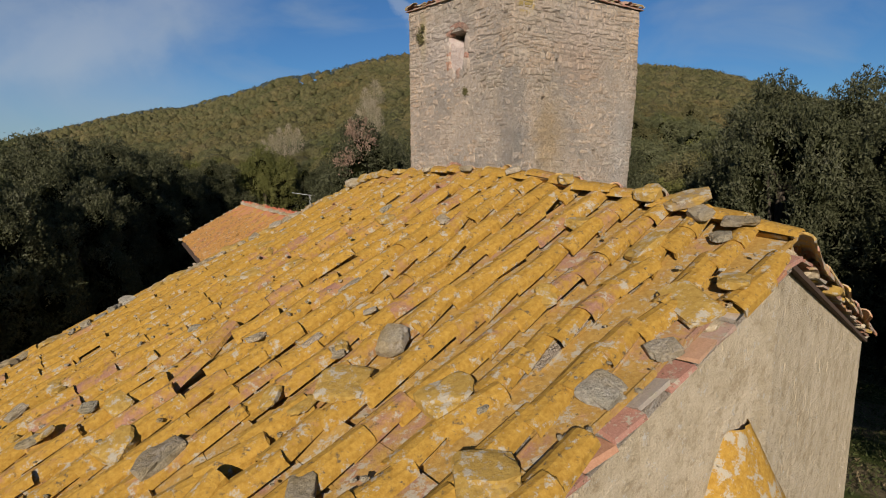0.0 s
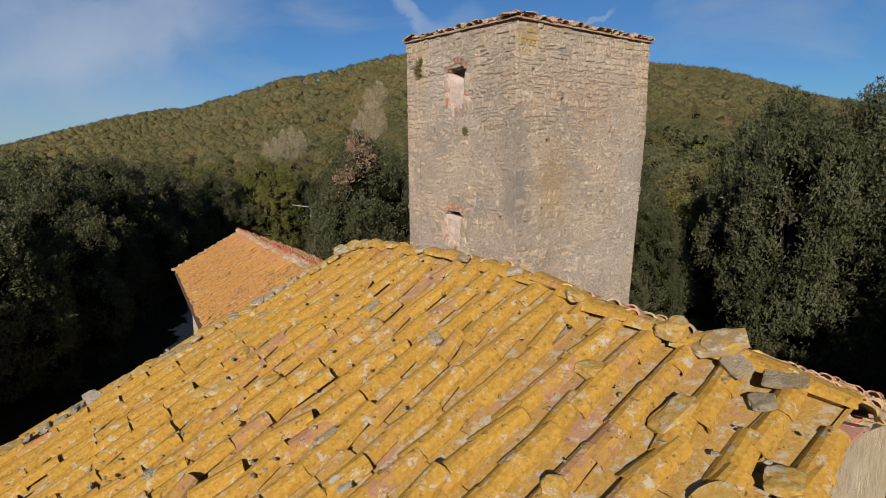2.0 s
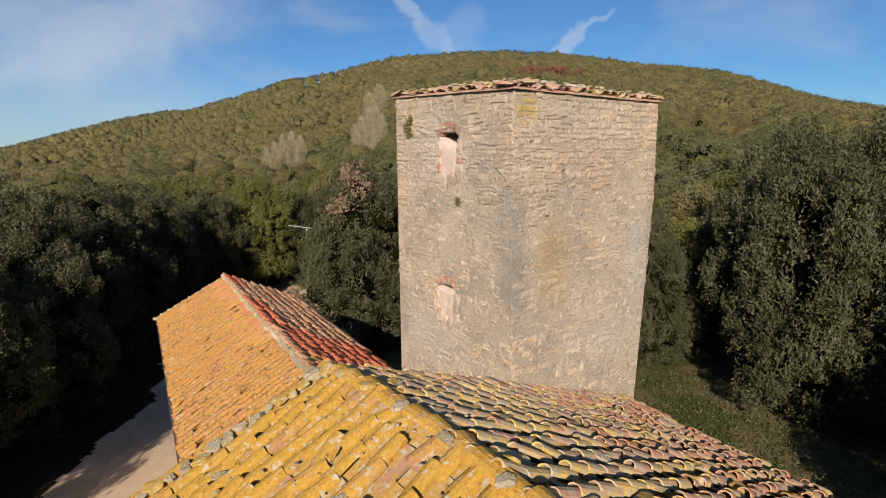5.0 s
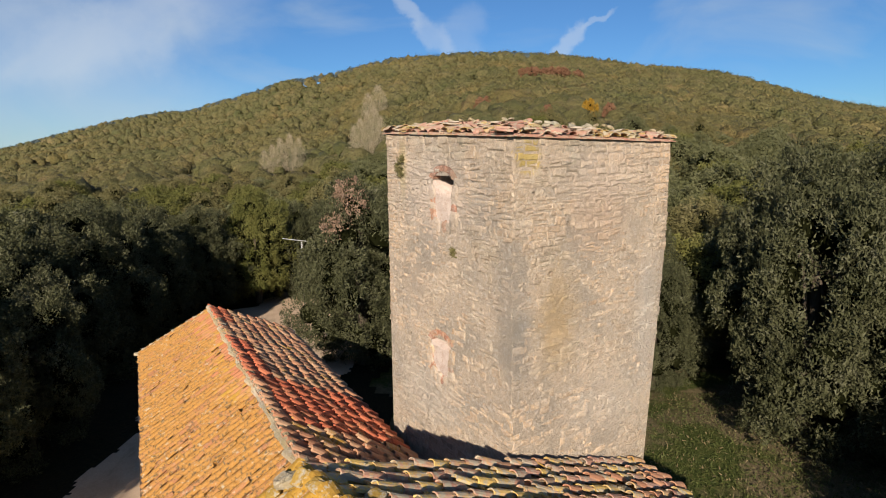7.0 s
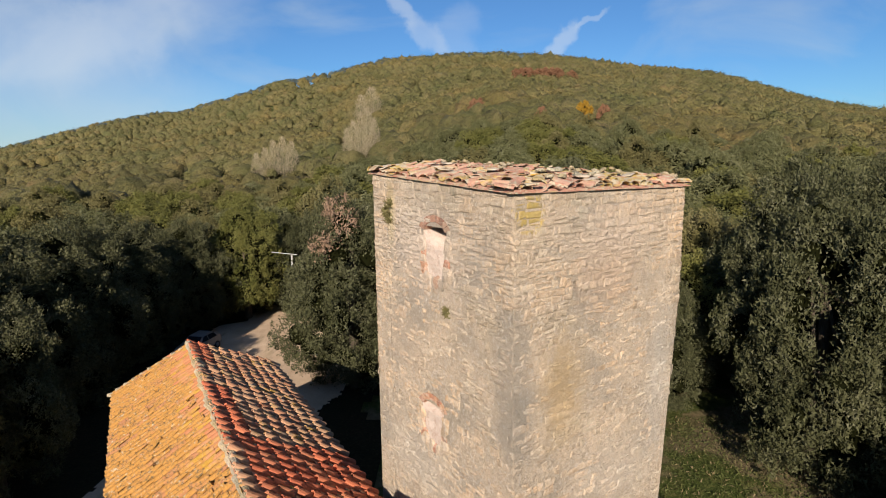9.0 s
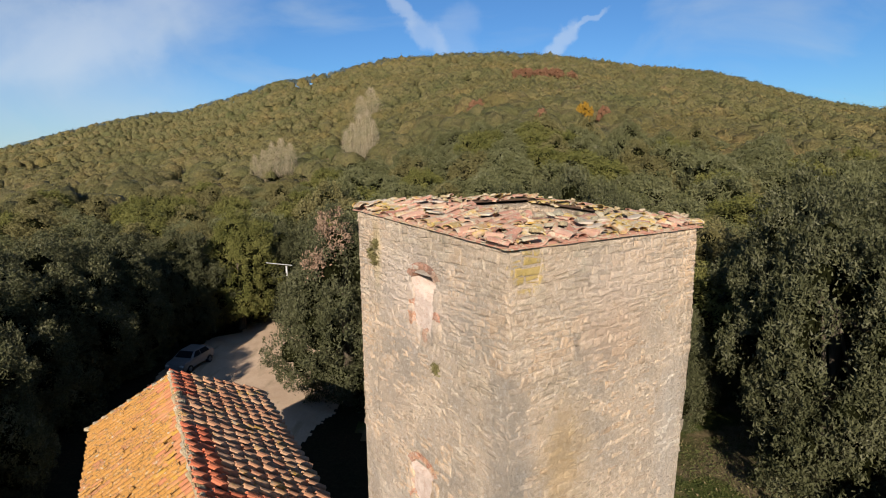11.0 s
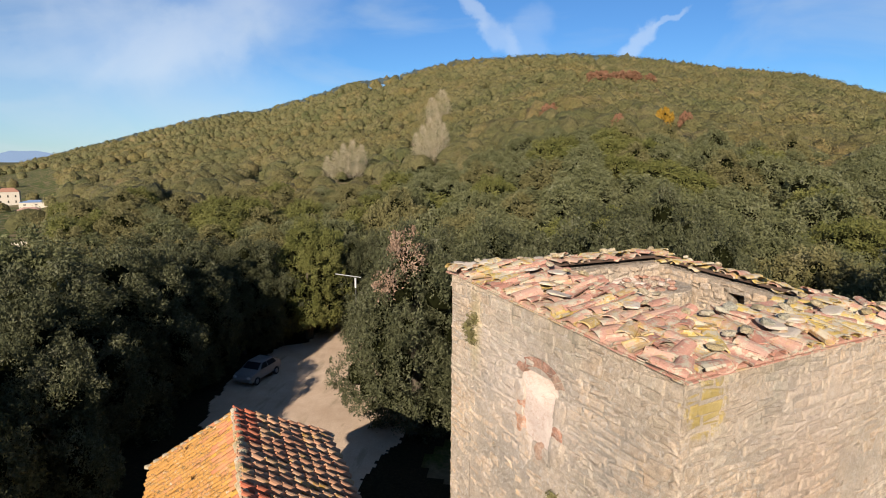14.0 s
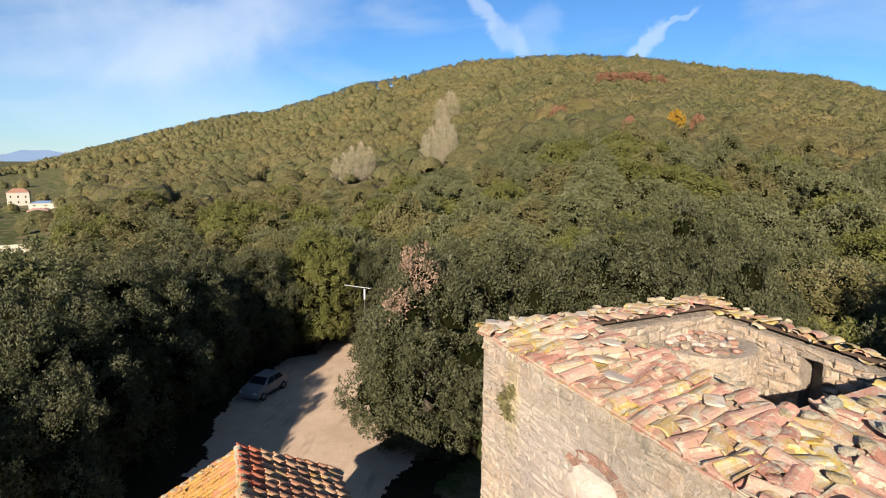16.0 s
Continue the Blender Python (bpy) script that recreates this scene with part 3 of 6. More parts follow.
EYE = (-1.5, -9.0)
EYE_Z = 15.6
CROWN = 4.5      # how far the wood stands above the ground on the crest


def crest_r(az):
    return float(np.interp(az, (-50, -27, -8, 0, 60), (1000, 960, 650, 610, 600)))


def ease(k):
    k = min(1.0, max(0.0, k))
    return k * k * (3 - 2 * k)


def ground_z(x, y):
    dx, dy = x - EYE[0], y - EYE[1]
    r, az = math.hypot(dx, dy), math.degrees(math.atan2(dx, dy))
    near = -1.55 - 0.02 * max(-26.0, min(20.0, x))
    if abs(az) < 100:
        near -= 5.0 * ease((-38.5 - az) / 5.0) * ease((r - 62) / 60.0)
    crest = crest_r(az)
    el = float(np.interp(az, SKY_AZ, SKY_EL)) if abs(az) < 80 else -1.0
    top = EYE_Z + crest * math.tan(radians(el)) - CROWN
    if r <= crest:
        k = max(0.0, (r - 58.0) / (crest - 58.0))
        k = k ** float(np.interp(az, (-45, -10, 4), (1.9, 1.7, 1.12)))
        z = near + (top - near) * k
    else:
        k = ease((r - crest) / 800.0)
        z = top + (-14.0 - top) * k
    z += 0.25 * noise.noise((x * 0.12, y * 0.12, 0)) * min(1.0, max(0.0, (r - 14) / 10))
    if r < 0.97 * crest:
        z += 0.012 * max(0.0, r - 120) * noise.noise((x * 0.013, y * 0.013, 5)) * min(1.0, (crest - r) / 120)
    return z


def build_ground():
    rings = [0] + [1.5 * k for k in range(1, 30)] + [50, 58, 66, 75, 86, 98, 112, 128, 146, 166, 190, 216, 246, 280, 320, 364, 410, 460, 510, 560, 590, 610, 640, 700, 800, 900, 960, 1000, 1100, 1300, 1700, 2400, 3400, 4700]
    seg = 216
    vs, fs = [(EYE[0], EYE[1], ground_z(*EYE))], []
    for r in rings[1:]:
        for i in range(seg):
            a = 2 * math.pi * i / seg
            x, y = EYE[0] + r * math.sin(a), EYE[1] + r * math.cos(a)
            vs.append((x, y, ground_z(x, y)))
    for i in range(seg):
        fs.append((0, 1 + (i + 1) % seg, 1 + i))
    for k in range(len(rings) - 2):
        for i in range(seg):
            a, b = 1 + k * seg + i, 1 + k * seg + (i + 1) % seg
            fs.append((a, b, b + seg, a + seg))
    me = mesh("ground", vs, fs, True)
    me.materials.append(M_ground)
    return tagged(new("ground", me), "grassy ground rising into a wooded hill", "ground", "", "structure")


build_ground()


def build_drive():
    # left side drawn in, where the near-black litter stands for shade
    edge = [(-16.5, -2), (-17.5, 6), (-18.6, 13), (-19.8, 20), (-22.4, 27), (-24.2, 33), (-23.8, 40), (-20.5, 50), (-17, 50), (-15, 43), (-12.5, 37), (-9.6, 32), (-8.4, 28), (-9.8, 24), (-11, 18), (-12.5, 12), (-14, 0)]

    def inside(x, y):
        hit = False
        for (x0, y0), (x1, y1) in zip(edge, edge[1:] + edge[:1]):
            if (y0 > y) != (y1 > y) and x < x0 + (y - y0) / (y1 - y0) * (x1 - x0):
                hit = not hit
        return hit
    step, vs, fs, at = 0.18, [], [], {}
    for i in range(int(26 / step)):
        for j in range(int(56 / step)):
            x, y = -27 + i * step, -4 + j * step
            wob = (noise.noise((x * 0.35, y * 0.35, 3)) * 1.6, noise.noise((x * 0.35, y * 0.35, 9)) * 1.6)
            wob = (wob[0] * 0.7 + 0.3 * noise.noise((x * 2.3, y * 2.3, 5)), wob[1] * 0.7 + 0.3 * noise.noise((x * 2.3, y * 2.3, 7)))
            if not inside(x + wob[0], y + wob[1]):
                continue
            q = []
            for dx, dy in ((0, 0), (1, 0), (1, 1), (0, 1)):
                k = (i + dx, j + dy)
                if k not in at:
                    at[k] = len(vs)
                    px, py = -27 + k[0] * step, -4 + k[1] * step
                    vs.append((px, py, drive_z(px, py)))
                q.append(at[k])
            fs.append(tuple(q))
    me = mesh("road", vs, fs, True)
    me.materials.append(M_gravel)
    tagged(new("road", me), "pale beige gravel drive beside the house", "gravel drive", "", "structure")


def drive_z(x, y):
    return ground_z(x, y) + 0.20


build_drive()


def build_shaded_litter():
    """The floor of fallen leaves under the trees beside the drive, near-black to hold their shade."""
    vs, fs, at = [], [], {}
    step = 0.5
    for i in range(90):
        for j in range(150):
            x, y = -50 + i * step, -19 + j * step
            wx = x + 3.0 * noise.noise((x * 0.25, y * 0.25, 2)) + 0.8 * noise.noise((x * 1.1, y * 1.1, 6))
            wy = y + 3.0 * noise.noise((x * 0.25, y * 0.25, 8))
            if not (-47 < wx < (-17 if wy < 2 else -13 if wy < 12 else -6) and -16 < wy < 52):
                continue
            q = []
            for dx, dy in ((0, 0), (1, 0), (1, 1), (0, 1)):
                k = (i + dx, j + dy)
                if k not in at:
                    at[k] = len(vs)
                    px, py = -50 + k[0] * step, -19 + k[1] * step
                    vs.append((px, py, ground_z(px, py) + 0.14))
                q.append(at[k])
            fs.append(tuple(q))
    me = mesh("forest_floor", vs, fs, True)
    me.materials.append(M_shaded_litter)
    tagged(new("forest_floor", me), "leaf litter under the trees, shade put into its near-black colour", "forest floor", "", "structure")


build_shaded_litter()


# ---- roof tiles ----
def tile_mesh(name, seed, length=0.56, r0=0.108, r1=0.142, thick=0.024, seg=6, flat=0.82):
    """A curved clay tile: narrow at the top (y = 0), wide at the foot (y = length), hollow below."""
    rng = random.Random(seed)
    vs, fs = [], []
    for out in (1, 0):
        for e, (y, r) in enumerate(((0, r0), (length, r1))):
            rr = r - (0 if out else thick)
            dy = rng.uniform(-0.015, 0.015)
            for i in range(seg + 1):
                a = math.pi * i / seg
                vs.append((-rr * math.cos(a) + rng.uniform(-1, 1) * 0.003, y + dy + rng.uniform(-1, 1) * 0.008, rr * math.sin(a) * flat + rng.uniform(-1, 1) * 0.003))
    k = seg + 1
    for i in range(seg):
        fs.append((i, i + 1, k + i + 1, k + i))
        fs.append((2 * k + i, 3 * k + i, 3 * k + i + 1, 2 * k + i + 1))
        fs.append((i, 2 * k + i, 2 * k + i + 1, i + 1))
        fs.append((k + i, k + i + 1, 3 * k + i + 1, 3 * k + i))
    for i in (0, seg):
        fs.append((i, k + i, 3 * k + i, 2 * k + i) if i == 0 else (i, 2 * k + i, 3 * k + i, k + i))
    me = mesh(name, vs, fs)
    me["tile"] = 1
    return me


def tray_mesh(name, seed, length=0.56, w0=0.15, w1=0.185, rimh=0.05, thick=0.022):
    """A flat channel tile with raised side rims, wider at the head."""
    rng = random.Random(seed)
    vs = []
    for y, w in ((0.0, w1), (length, w0)):
        for x, z in ((-w, rimh), (-w, 0), (w, 0), (w, rimh), (w - thick, rimh), (w - thick, thick), (-w + thick, thick), (-w + thick, rimh)):
            vs.append((x + rng.uniform(-1, 1) * 0.004, y + rng.uniform(-1, 1) * 0.01, z + rng.uniform(-1, 1) * 0.004))
    fs = [(i, (i + 1) % 8, 8 + (i + 1) % 8, 8 + i) for i in range(8)]
    for o in (0, 8):
        caps = [(0, 1, 6, 7), (1, 2, 5, 6), (2, 3, 4, 5)]
        fs += [tuple(o + i for i in (c if o else c[::-1])) for c in caps]
    return mesh(name, vs, fs)


TILES = [tile_mesh("tile", s) for s in range(5)] + [tray_mesh("tile", s) for s in range(2)]
TILE_V = [np.array([v.co[:] for v in t.vertices]) for t in TILES]
TILE_F = [[tuple(p.vertices) for p in t.polygons] for t in TILES]
_tile_skin = {}


def tile_of(k, material):
    """Tile mesh k in that material, shared by all its tiles."""
    key = (k, material.name)
    if key not in _tile_skin:
        me = TILES[k].copy()
        me.name = "tile"
        me.materials.append(material)
        _tile_skin[key] = me
    return _tile_skin[key]


def joined_tiles(name, places, material, parent, label):
    vs, fs = [], []
    for k, m in places:
        base = len(vs)
        r = np.array(m.to_3x3())
        t = np.array(m.translation)
        vs.extend((TILE_V[k] @ r.T + t).tolist())
        fs.extend(tuple(base + i for i in f) for f in TILE_F[k])
    return part(name, mesh(name, vs, fs), material, parent, label, "stuff")


def patch(c, s, w):
    """A point of a roof slope: c its corners (ridge near, ridge far, eave far, eave near); s along the ridge, w down the slope."""
    top = c[4](s) if len(c) > 4 else c[0].lerp(c[1], s)
    low = c[3].lerp(c[2], s)
    return top.lerp(low, w)


def slope_tiles(c, pitch, gauge, rng, mess=1.0, skip=None, scale=1.0, sag=0.0, first=0.0, lift_end=0.0):
    """Poses of cover and channel tiles over a slope. Each: cover?, mesh, pose, s, w."""
    out = []
    run = (c[0] - c[1]).length
    cols = int(run / pitch)
    for i in range(cols + 1):
        s = i / cols
        down = (patch(c, s, 1) - patch(c, s, 0))
        rows = int(down.length / gauge)
        d = down.normalized()
        across = (c[1] - c[0]).normalized()
        for cover in (0, 1):
            ss = s if cover else min(1.0, s + 0.5 / cols)
            if not cover and i == cols:
                continue
            wav = rng.uniform(-1, 1) * 0.012 * mess
            for j in range(rows):
                w = (j + 1 - rng.uniform(0.0, 0.12)) * gauge / down.length + first
                if w > 1.02 or (cover and rng.random() < 0.012 * mess) or (skip and skip(ss, w, cover)):
                    continue
                p = patch(c, ss, w)
                n = d.cross(across)
                if n.z < 0:
                    n = -n
                x = d.cross(n)
                rot = Matrix((x, d, n)).transposed().to_4x4()
                lift = 0.105 if cover else 0.045
                p = p + n * (lift + rng.uniform(-0.008, 0.014) * mess) + across * (wav + rng.uniform(-1, 1) * 0.014 * mess)
                p.z -= sag * math.sin(math.pi * ss) * math.sin(math.pi * w)
                tilt = 5.2 + lift_end + rng.uniform(-1.5, 2.4) * mess
                yaw = rng.gauss(0, 4.0) * mess
                roll = rng.gauss(0, 5.0) * mess
                if rng.random() < 0.05 * mess:
                    yaw += rng.uniform(-16, 16)
                    tilt += rng.uniform(0, 7)
                m = Matrix.Translation(p) @ rot @ pose(0, 0, 0, 0, roll * (1 if cover else 0.3), yaw * (1 if cover else 0.4))
                m = m @ pose(0, 0, 0, -tilt + 2.0, 0, 0) @ Matrix.Translation((0, -0.54 * scale, 0)) @ Matrix.Diagonal((scale * rng.uniform(0.9, 1.1), scale * rng.uniform(0.93, 1.06), scale * rng.uniform(0.85, 1.15), 1))
                out.append((cover, rng.randrange(5) if cover else 5 + rng.randrange(2), m, ss, w))
    return out


def deck(name, c, thick, material, parent, lower=0.0):
    """The solid slab under a slope's tiles, following its ridge."""
    n = 18
    vs, fs = [], []
    for dz in (-lower, -lower - thick):
        for i in range(n + 1):
            for w in (0.0, 1.0):
                vs.append(tuple(patch(c, i / n, w) + Vector((0, 0, dz))))
    m = 2 * (n + 1)
    for i in range(n):
        k = 2 * i
        fs += [(k, k + 2, k + 3, k + 1), (m + k, m + k + 1, m + k + 3, m + k + 2), (k, m + k, m + k + 2, k + 2), (k + 1, k + 3, m + k + 3, m + k + 1)]
    fs += [(0, 1, m + 1, m), (2 * n, m + 2 * n, m + 2 * n + 1, 2 * n + 1)]
    return part(name, mesh(name, vs, fs), material, parent)


# ---- masonry ----
def wall_skin(name, o, d, nrm, width, top, z0, holes, material, parent, thick):
    """A wall face from o along d, with real recesses (s0, s1, z0, z1, depth), a top following top(s), and a flat back."""
    xs = sorted({0.0, width, *[h[0] for h in holes], *[h[1] for h in holes]} | {width * i / 6 for i in range(7)})
    zmax = min(top(x) for x in xs) - 0.05
    zs = sorted({z0, zmax, *[h[2] for h in holes], *[h[3] for h in holes]})
    vs, fs, at = [], [], {}

    def v(s, z, dep):
        key = (round(s, 4), round(z, 4), round(dep, 4))
        if key not in at:
            at[key] = len(vs)
            vs.append(tuple(o + d * s - nrm * dep + Vector((0, 0, z))))
        return at[key]
    for s0, s1 in zip(xs, xs[1:]):
        for a, b in zip(zs, zs[1:]):
            ms, mz = (s0 + s1) / 2, (a + b) / 2
            h = next((h for h in holes if h[0] < ms < h[1] and h[2] < mz < h[3]), None)
            dep = h[4] if h else 0.0
            fs.append((v(s0, a, dep), v(s1, a, dep), v(s1, b, dep), v(s0, b, dep)))
            if h:
                for (pa, pb), edge in ((((s0, a), (s0, b)), abs(s0 - h[0]) < 1e-6), (((s1, a), (s1, b)), abs(s1 - h[1]) < 1e-6),
                                       (((s0, a), (s1, a)), abs(a - h[2]) < 1e-6), (((s0, b), (s1, b)), abs(b - h[3]) < 1e-6)):
                    if edge:
                        fs.append((v(*pa, 0), v(*pb, 0), v(*pb, dep), v(*pa, dep)))
        fs.append((v(s0, zmax, 0), v(s1, zmax, 0), v(s1, top(s1), 0), v(s0, top(s0), 0)))
        fs.append((v(s0, top(s0), 0), v(s1, top(s1), 0), v(s1, top(s1), thick), v(s0, top(s0), thick)))
        fs.append((v(s0, z0, thick), v(s0, top(s0), thick), v(s1, top(s1), thick), v(s1, z0, thick)))
    return part(name, mesh(name, vs, fs), material, parent)


def stone_geo(o, d, nrm, s0, s1, z0, z1, proud, rng, rough=0.034):
    """One dressed stone with worn edges, standing out of the wall face."""
    vs = []
    jit = [(rng.uniform(-1, 1) * rough, rng.uniform(-1, 1) * rough) for _ in range(4)]
    for out, inset in ((-0.05, 0.0), (proud - 0.014, 0.003), (proud, 0.022)):
        for (s, z, ds, dz), (js, jz) in zip(((s0, z0, 1, 1), (s1, z0, -1, 1), (s1, z1, -1, -1), (s0, z1, 1, -1)), jit):
            k = out + (rng.uniform(-0.004, 0.004) if out > 0 else 0)
            vs.append(o + d * (s + ds * inset + js + (rng.uniform(-1, 1) * 0.012 if out > 0 else 0)) + nrm * k + Vector((0, 0, z + dz * inset + jz)))
    mid = sum((vs[8 + i] for i in range(4)), Vector()) / 4 + nrm * rng.uniform(0.0, 0.008)
    vs.append(mid)
    fs = []
    for r in (0, 4):
        for i in range(4):
            j = (i + 1) % 4
            fs.append((r + i, r + j, r + 4 + j, r + 4 + i))
    fs += [(8 + i, 8 + (i + 1) % 4, 12) for i in range(4)]
    return vs, fs


def masonry(parent, o, d, nrm, width, top, z0, holes, rng, mats, hmin=0.13, hmax=0.25, wmin=0.2, wmax=0.52, proud=(0.004, 0.03), count=300, key=None, gap=0.013, miss=0.0, flush=-9.0):
    """Courses of stones over a wall face: the nearest as parts, the rest joined."""
    out, z = [], z0
    zt = max(top(0), top(width))
    while z < zt - 0.06:
        h = rng.uniform(hmin, hmax)
        s = -rng.uniform(0, 0.1)
        while s < width - 0.05:
            w = rng.uniform(wmin, wmax) * (0.75 + h * 1.4)
            a, b = max(0.004, s), min(width - 0.004, s + w)
            if width - b < 0.14:
                b = width - 0.004
            c0, c1 = z, z + h
            lim = min(top(a), top(b)) - 0.01
            if c1 > lim:
                c1 = lim
            ok = c1 - c0 > 0.05 and b - a > 0.06 and rng.random() >= miss
            for q in holes:
                if b > q[0] - 0.01 and a < q[1] + 0.01 and c1 > q[2] - 0.01 and c0 < q[3] + 0.01:
                    if a < q[0] - 0.09:
                        b = q[0] - 0.012
                    elif b > q[1] + 0.09:
                        a = q[1] + 0.012
                    else:
                        ok = False
                    if b > q[0] - 0.01 and a < q[1] + 0.01:
                        ok = False
            # pointed over with lime below that height: many stones lie flush or under the mortar
            deep = 0.0
            if c0 < flush + 1.6 * noise.noise((a * 0.7, c0 * 0.6, 4)):
                deep = 0.012
                ok = ok and rng.random() > 0.26
            if ok:
                wave = 0.022 * noise.noise((a * 0.9, z * 1.7, width)) + rng.uniform(-0.012, 0.012)
                lo, hi = c0 + gap / 2 + wave, c1 - gap / 2 + wave
                if hi - lo > 0.11 and rng.random() < 0.16:
                    mid = lo + (hi - lo) * rng.uniform(0.4, 0.6)
                    out.append((a + gap / 2, b - gap / 2, lo, mid - gap / 2, rng.uniform(*proud) - deep))
                    lo = mid + gap / 2
                out.append((a + gap / 2, b - gap / 2, lo, hi, rng.uniform(*proud) - deep))
            s = b if b > s else s + w
        z += h
    out.sort(key=key or (lambda q: -q[2]))
    vs, fs = [], []
    for i, q in enumerate(out):
        v, f = stone_geo(o, d, nrm, *q, rng)
        if i < count:
            c = sum(v, Vector()) / len(v)
            part("stone", mesh("stone", [p - c for p in v], f), mats[0], parent, m=Matrix.Translation(c))
        else:
            k = len(vs)
            vs += v
            fs += [tuple(k + t for t in g) for g in f]
    if vs:
        part("stonework", mesh("stonework", vs, fs), mats[1], parent, "", "stuff")


# ---- the church ----
V3 = Vector


def church_ridge(s):
    """The worn ridge: it drops towards the near gable."""
    z = np.interp(s, (0, 0.1, 0.22, 0.42, 0.63, 0.8, 1), (8.39, 8.64, 8.82, 8.98, 9.0, 8.92, 8.76))
    return V3((float(np.interp(s, (0, 0.22, 1), (-4.51, -4.98, -4.94))), -9.26 + 8.4 * s, float(z)))


CH_L = [church_ridge(0), church_ridge(1), V3((-13.01, -1.22, 5.37)), V3((-13.15, -9.88, 5.63)), church_ridge]
CH_R = [church_ridge(0), church_ridge(1), V3((4.43, -0.15, 5.45)), V3((3.6, -7.40, 5.56)), church_ridge]
church = thing("church", SITE, "old stone church with a lichen-covered clay tile roof", "church")


def church_walls():
    g0 = -1.6
    # near gable, following the slopes, in two leaves that meet under the ridge
    near = [V3((-12.86, -9.74, 0)), V3((-4.51, -9.16, 0)), V3((3.48, -7.34, 0))]
    for a, b, za, zb, hole in ((near[0], near[1], 5.61, 8.33, []), (near[1], near[2], 8.33, 5.56, [])):
        d = (b - a)
        w = d.length
        d = d.normalized()
        nrm = V3((d.y, -d.x, 0))
        if nrm.y > 0:
            nrm = -nrm

        def top(s, za=za, zb=zb, w=w):
            return za + (zb - za) * s / w
        wall = wall_skin("wall", a, d, nrm, w, top, g0, [], M_gable, church, 0.6)
        masonry(wall, a, d, nrm, w, top, 2.6, [], random.Random(int(w * 100)), (M_gable, M_gable), 0.12, 0.26, 0.16, 0.6, (-0.008, 0.007), 120, None, 0.010, 0.40)
    for c, s in ((CH_L, -1), (CH_R, 1)):
        a, b = c[3].copy(), c[2].copy()
        a.x -= s * 0.22
        b.x -= s * 0.22
        a.y, b.y = a.y + 0.2, b.y
        a.z = b.z = 0
        d = (b - a)
        w = d.length
        d = d.normalized()
        nrm = V3((s * abs(d.y), -s * d.x * (1 if d.y > 0 else -1), 0))
        wall_skin("wall", a, d, nrm, w, lambda q, z=min(c[2].z, c[3].z): z - 0.06, g0, [], M_gable, church, 0.6)
    a, b = V3((-12.72, -1.3, 0)), V3((4.15, -0.25, 0))
    d = (b - a).normalized()
    w = (b - a).length
    ridge = 7.8

    def gtop(s):
        return 5.32 + (8.63 - 5.32) * s / ridge if s < ridge else 8.63 + (5.33 - 8.63) * (s - ridge) / (w - ridge)
    wall_skin("wall", a, d, V3((-d.y, d.x, 0)), w, gtop, g0, [], M_gable, church, 0.5)


church_walls()


def buttress():
    """A rounded stone buttress swelling out of the near gable, its head under lichen."""
    b = thing("buttress", SITE @ pose(-5.26, -9.22, -1.6), "stone buttress with a yellow lichen-covered sloping cap", "buttress")
    nx, nz = 16, 34
    rows = []
    for j in range(nz + 1):
        z = 8.44 * j / nz
        drop = 8.44 - z
        hw = min(1.25, 0.30 + 0.72 * drop) * (0.9 + 0.2 * noise.noise((z * 3, 2, 7)))
        out = min(0.62, 0.06 + 0.42 * drop)
        row = []
        for i in range(nx + 1):
            t = -1 + 2 * i / nx
            k = 0.05 * noise.noise((t * 3, z * 2.3, 4)) + 0.03 * noise.noise((t * 8, z * 7, 9))
            y = 0.12 - (out + 0.12) * (1 - abs(t) ** 2.6) ** 0.6 - k * (1 - t * t)
            row.append((t * hw * (1 + 0.06 * noise.noise((z * 2, 1, t))), y, z))
        rows.append(row)
    for name, j0, j1, m, lab in (("shaft", 0, 26, M_gable, ""), ("cap", 26, nz, M_cap, "yellow lichen crust on the cap")):
        vs = [p for row in rows[j0:j1 + 1] for p in row]
        w = nx + 1
        fs = [(j * w + i, j * w + i + 1, (j + 1) * w + i + 1, (j + 1) * w + i) for j in range(j1 - j0) for i in range(nx)]
        part(name, mesh(name, vs, fs, True), m, b, lab)


buttress()


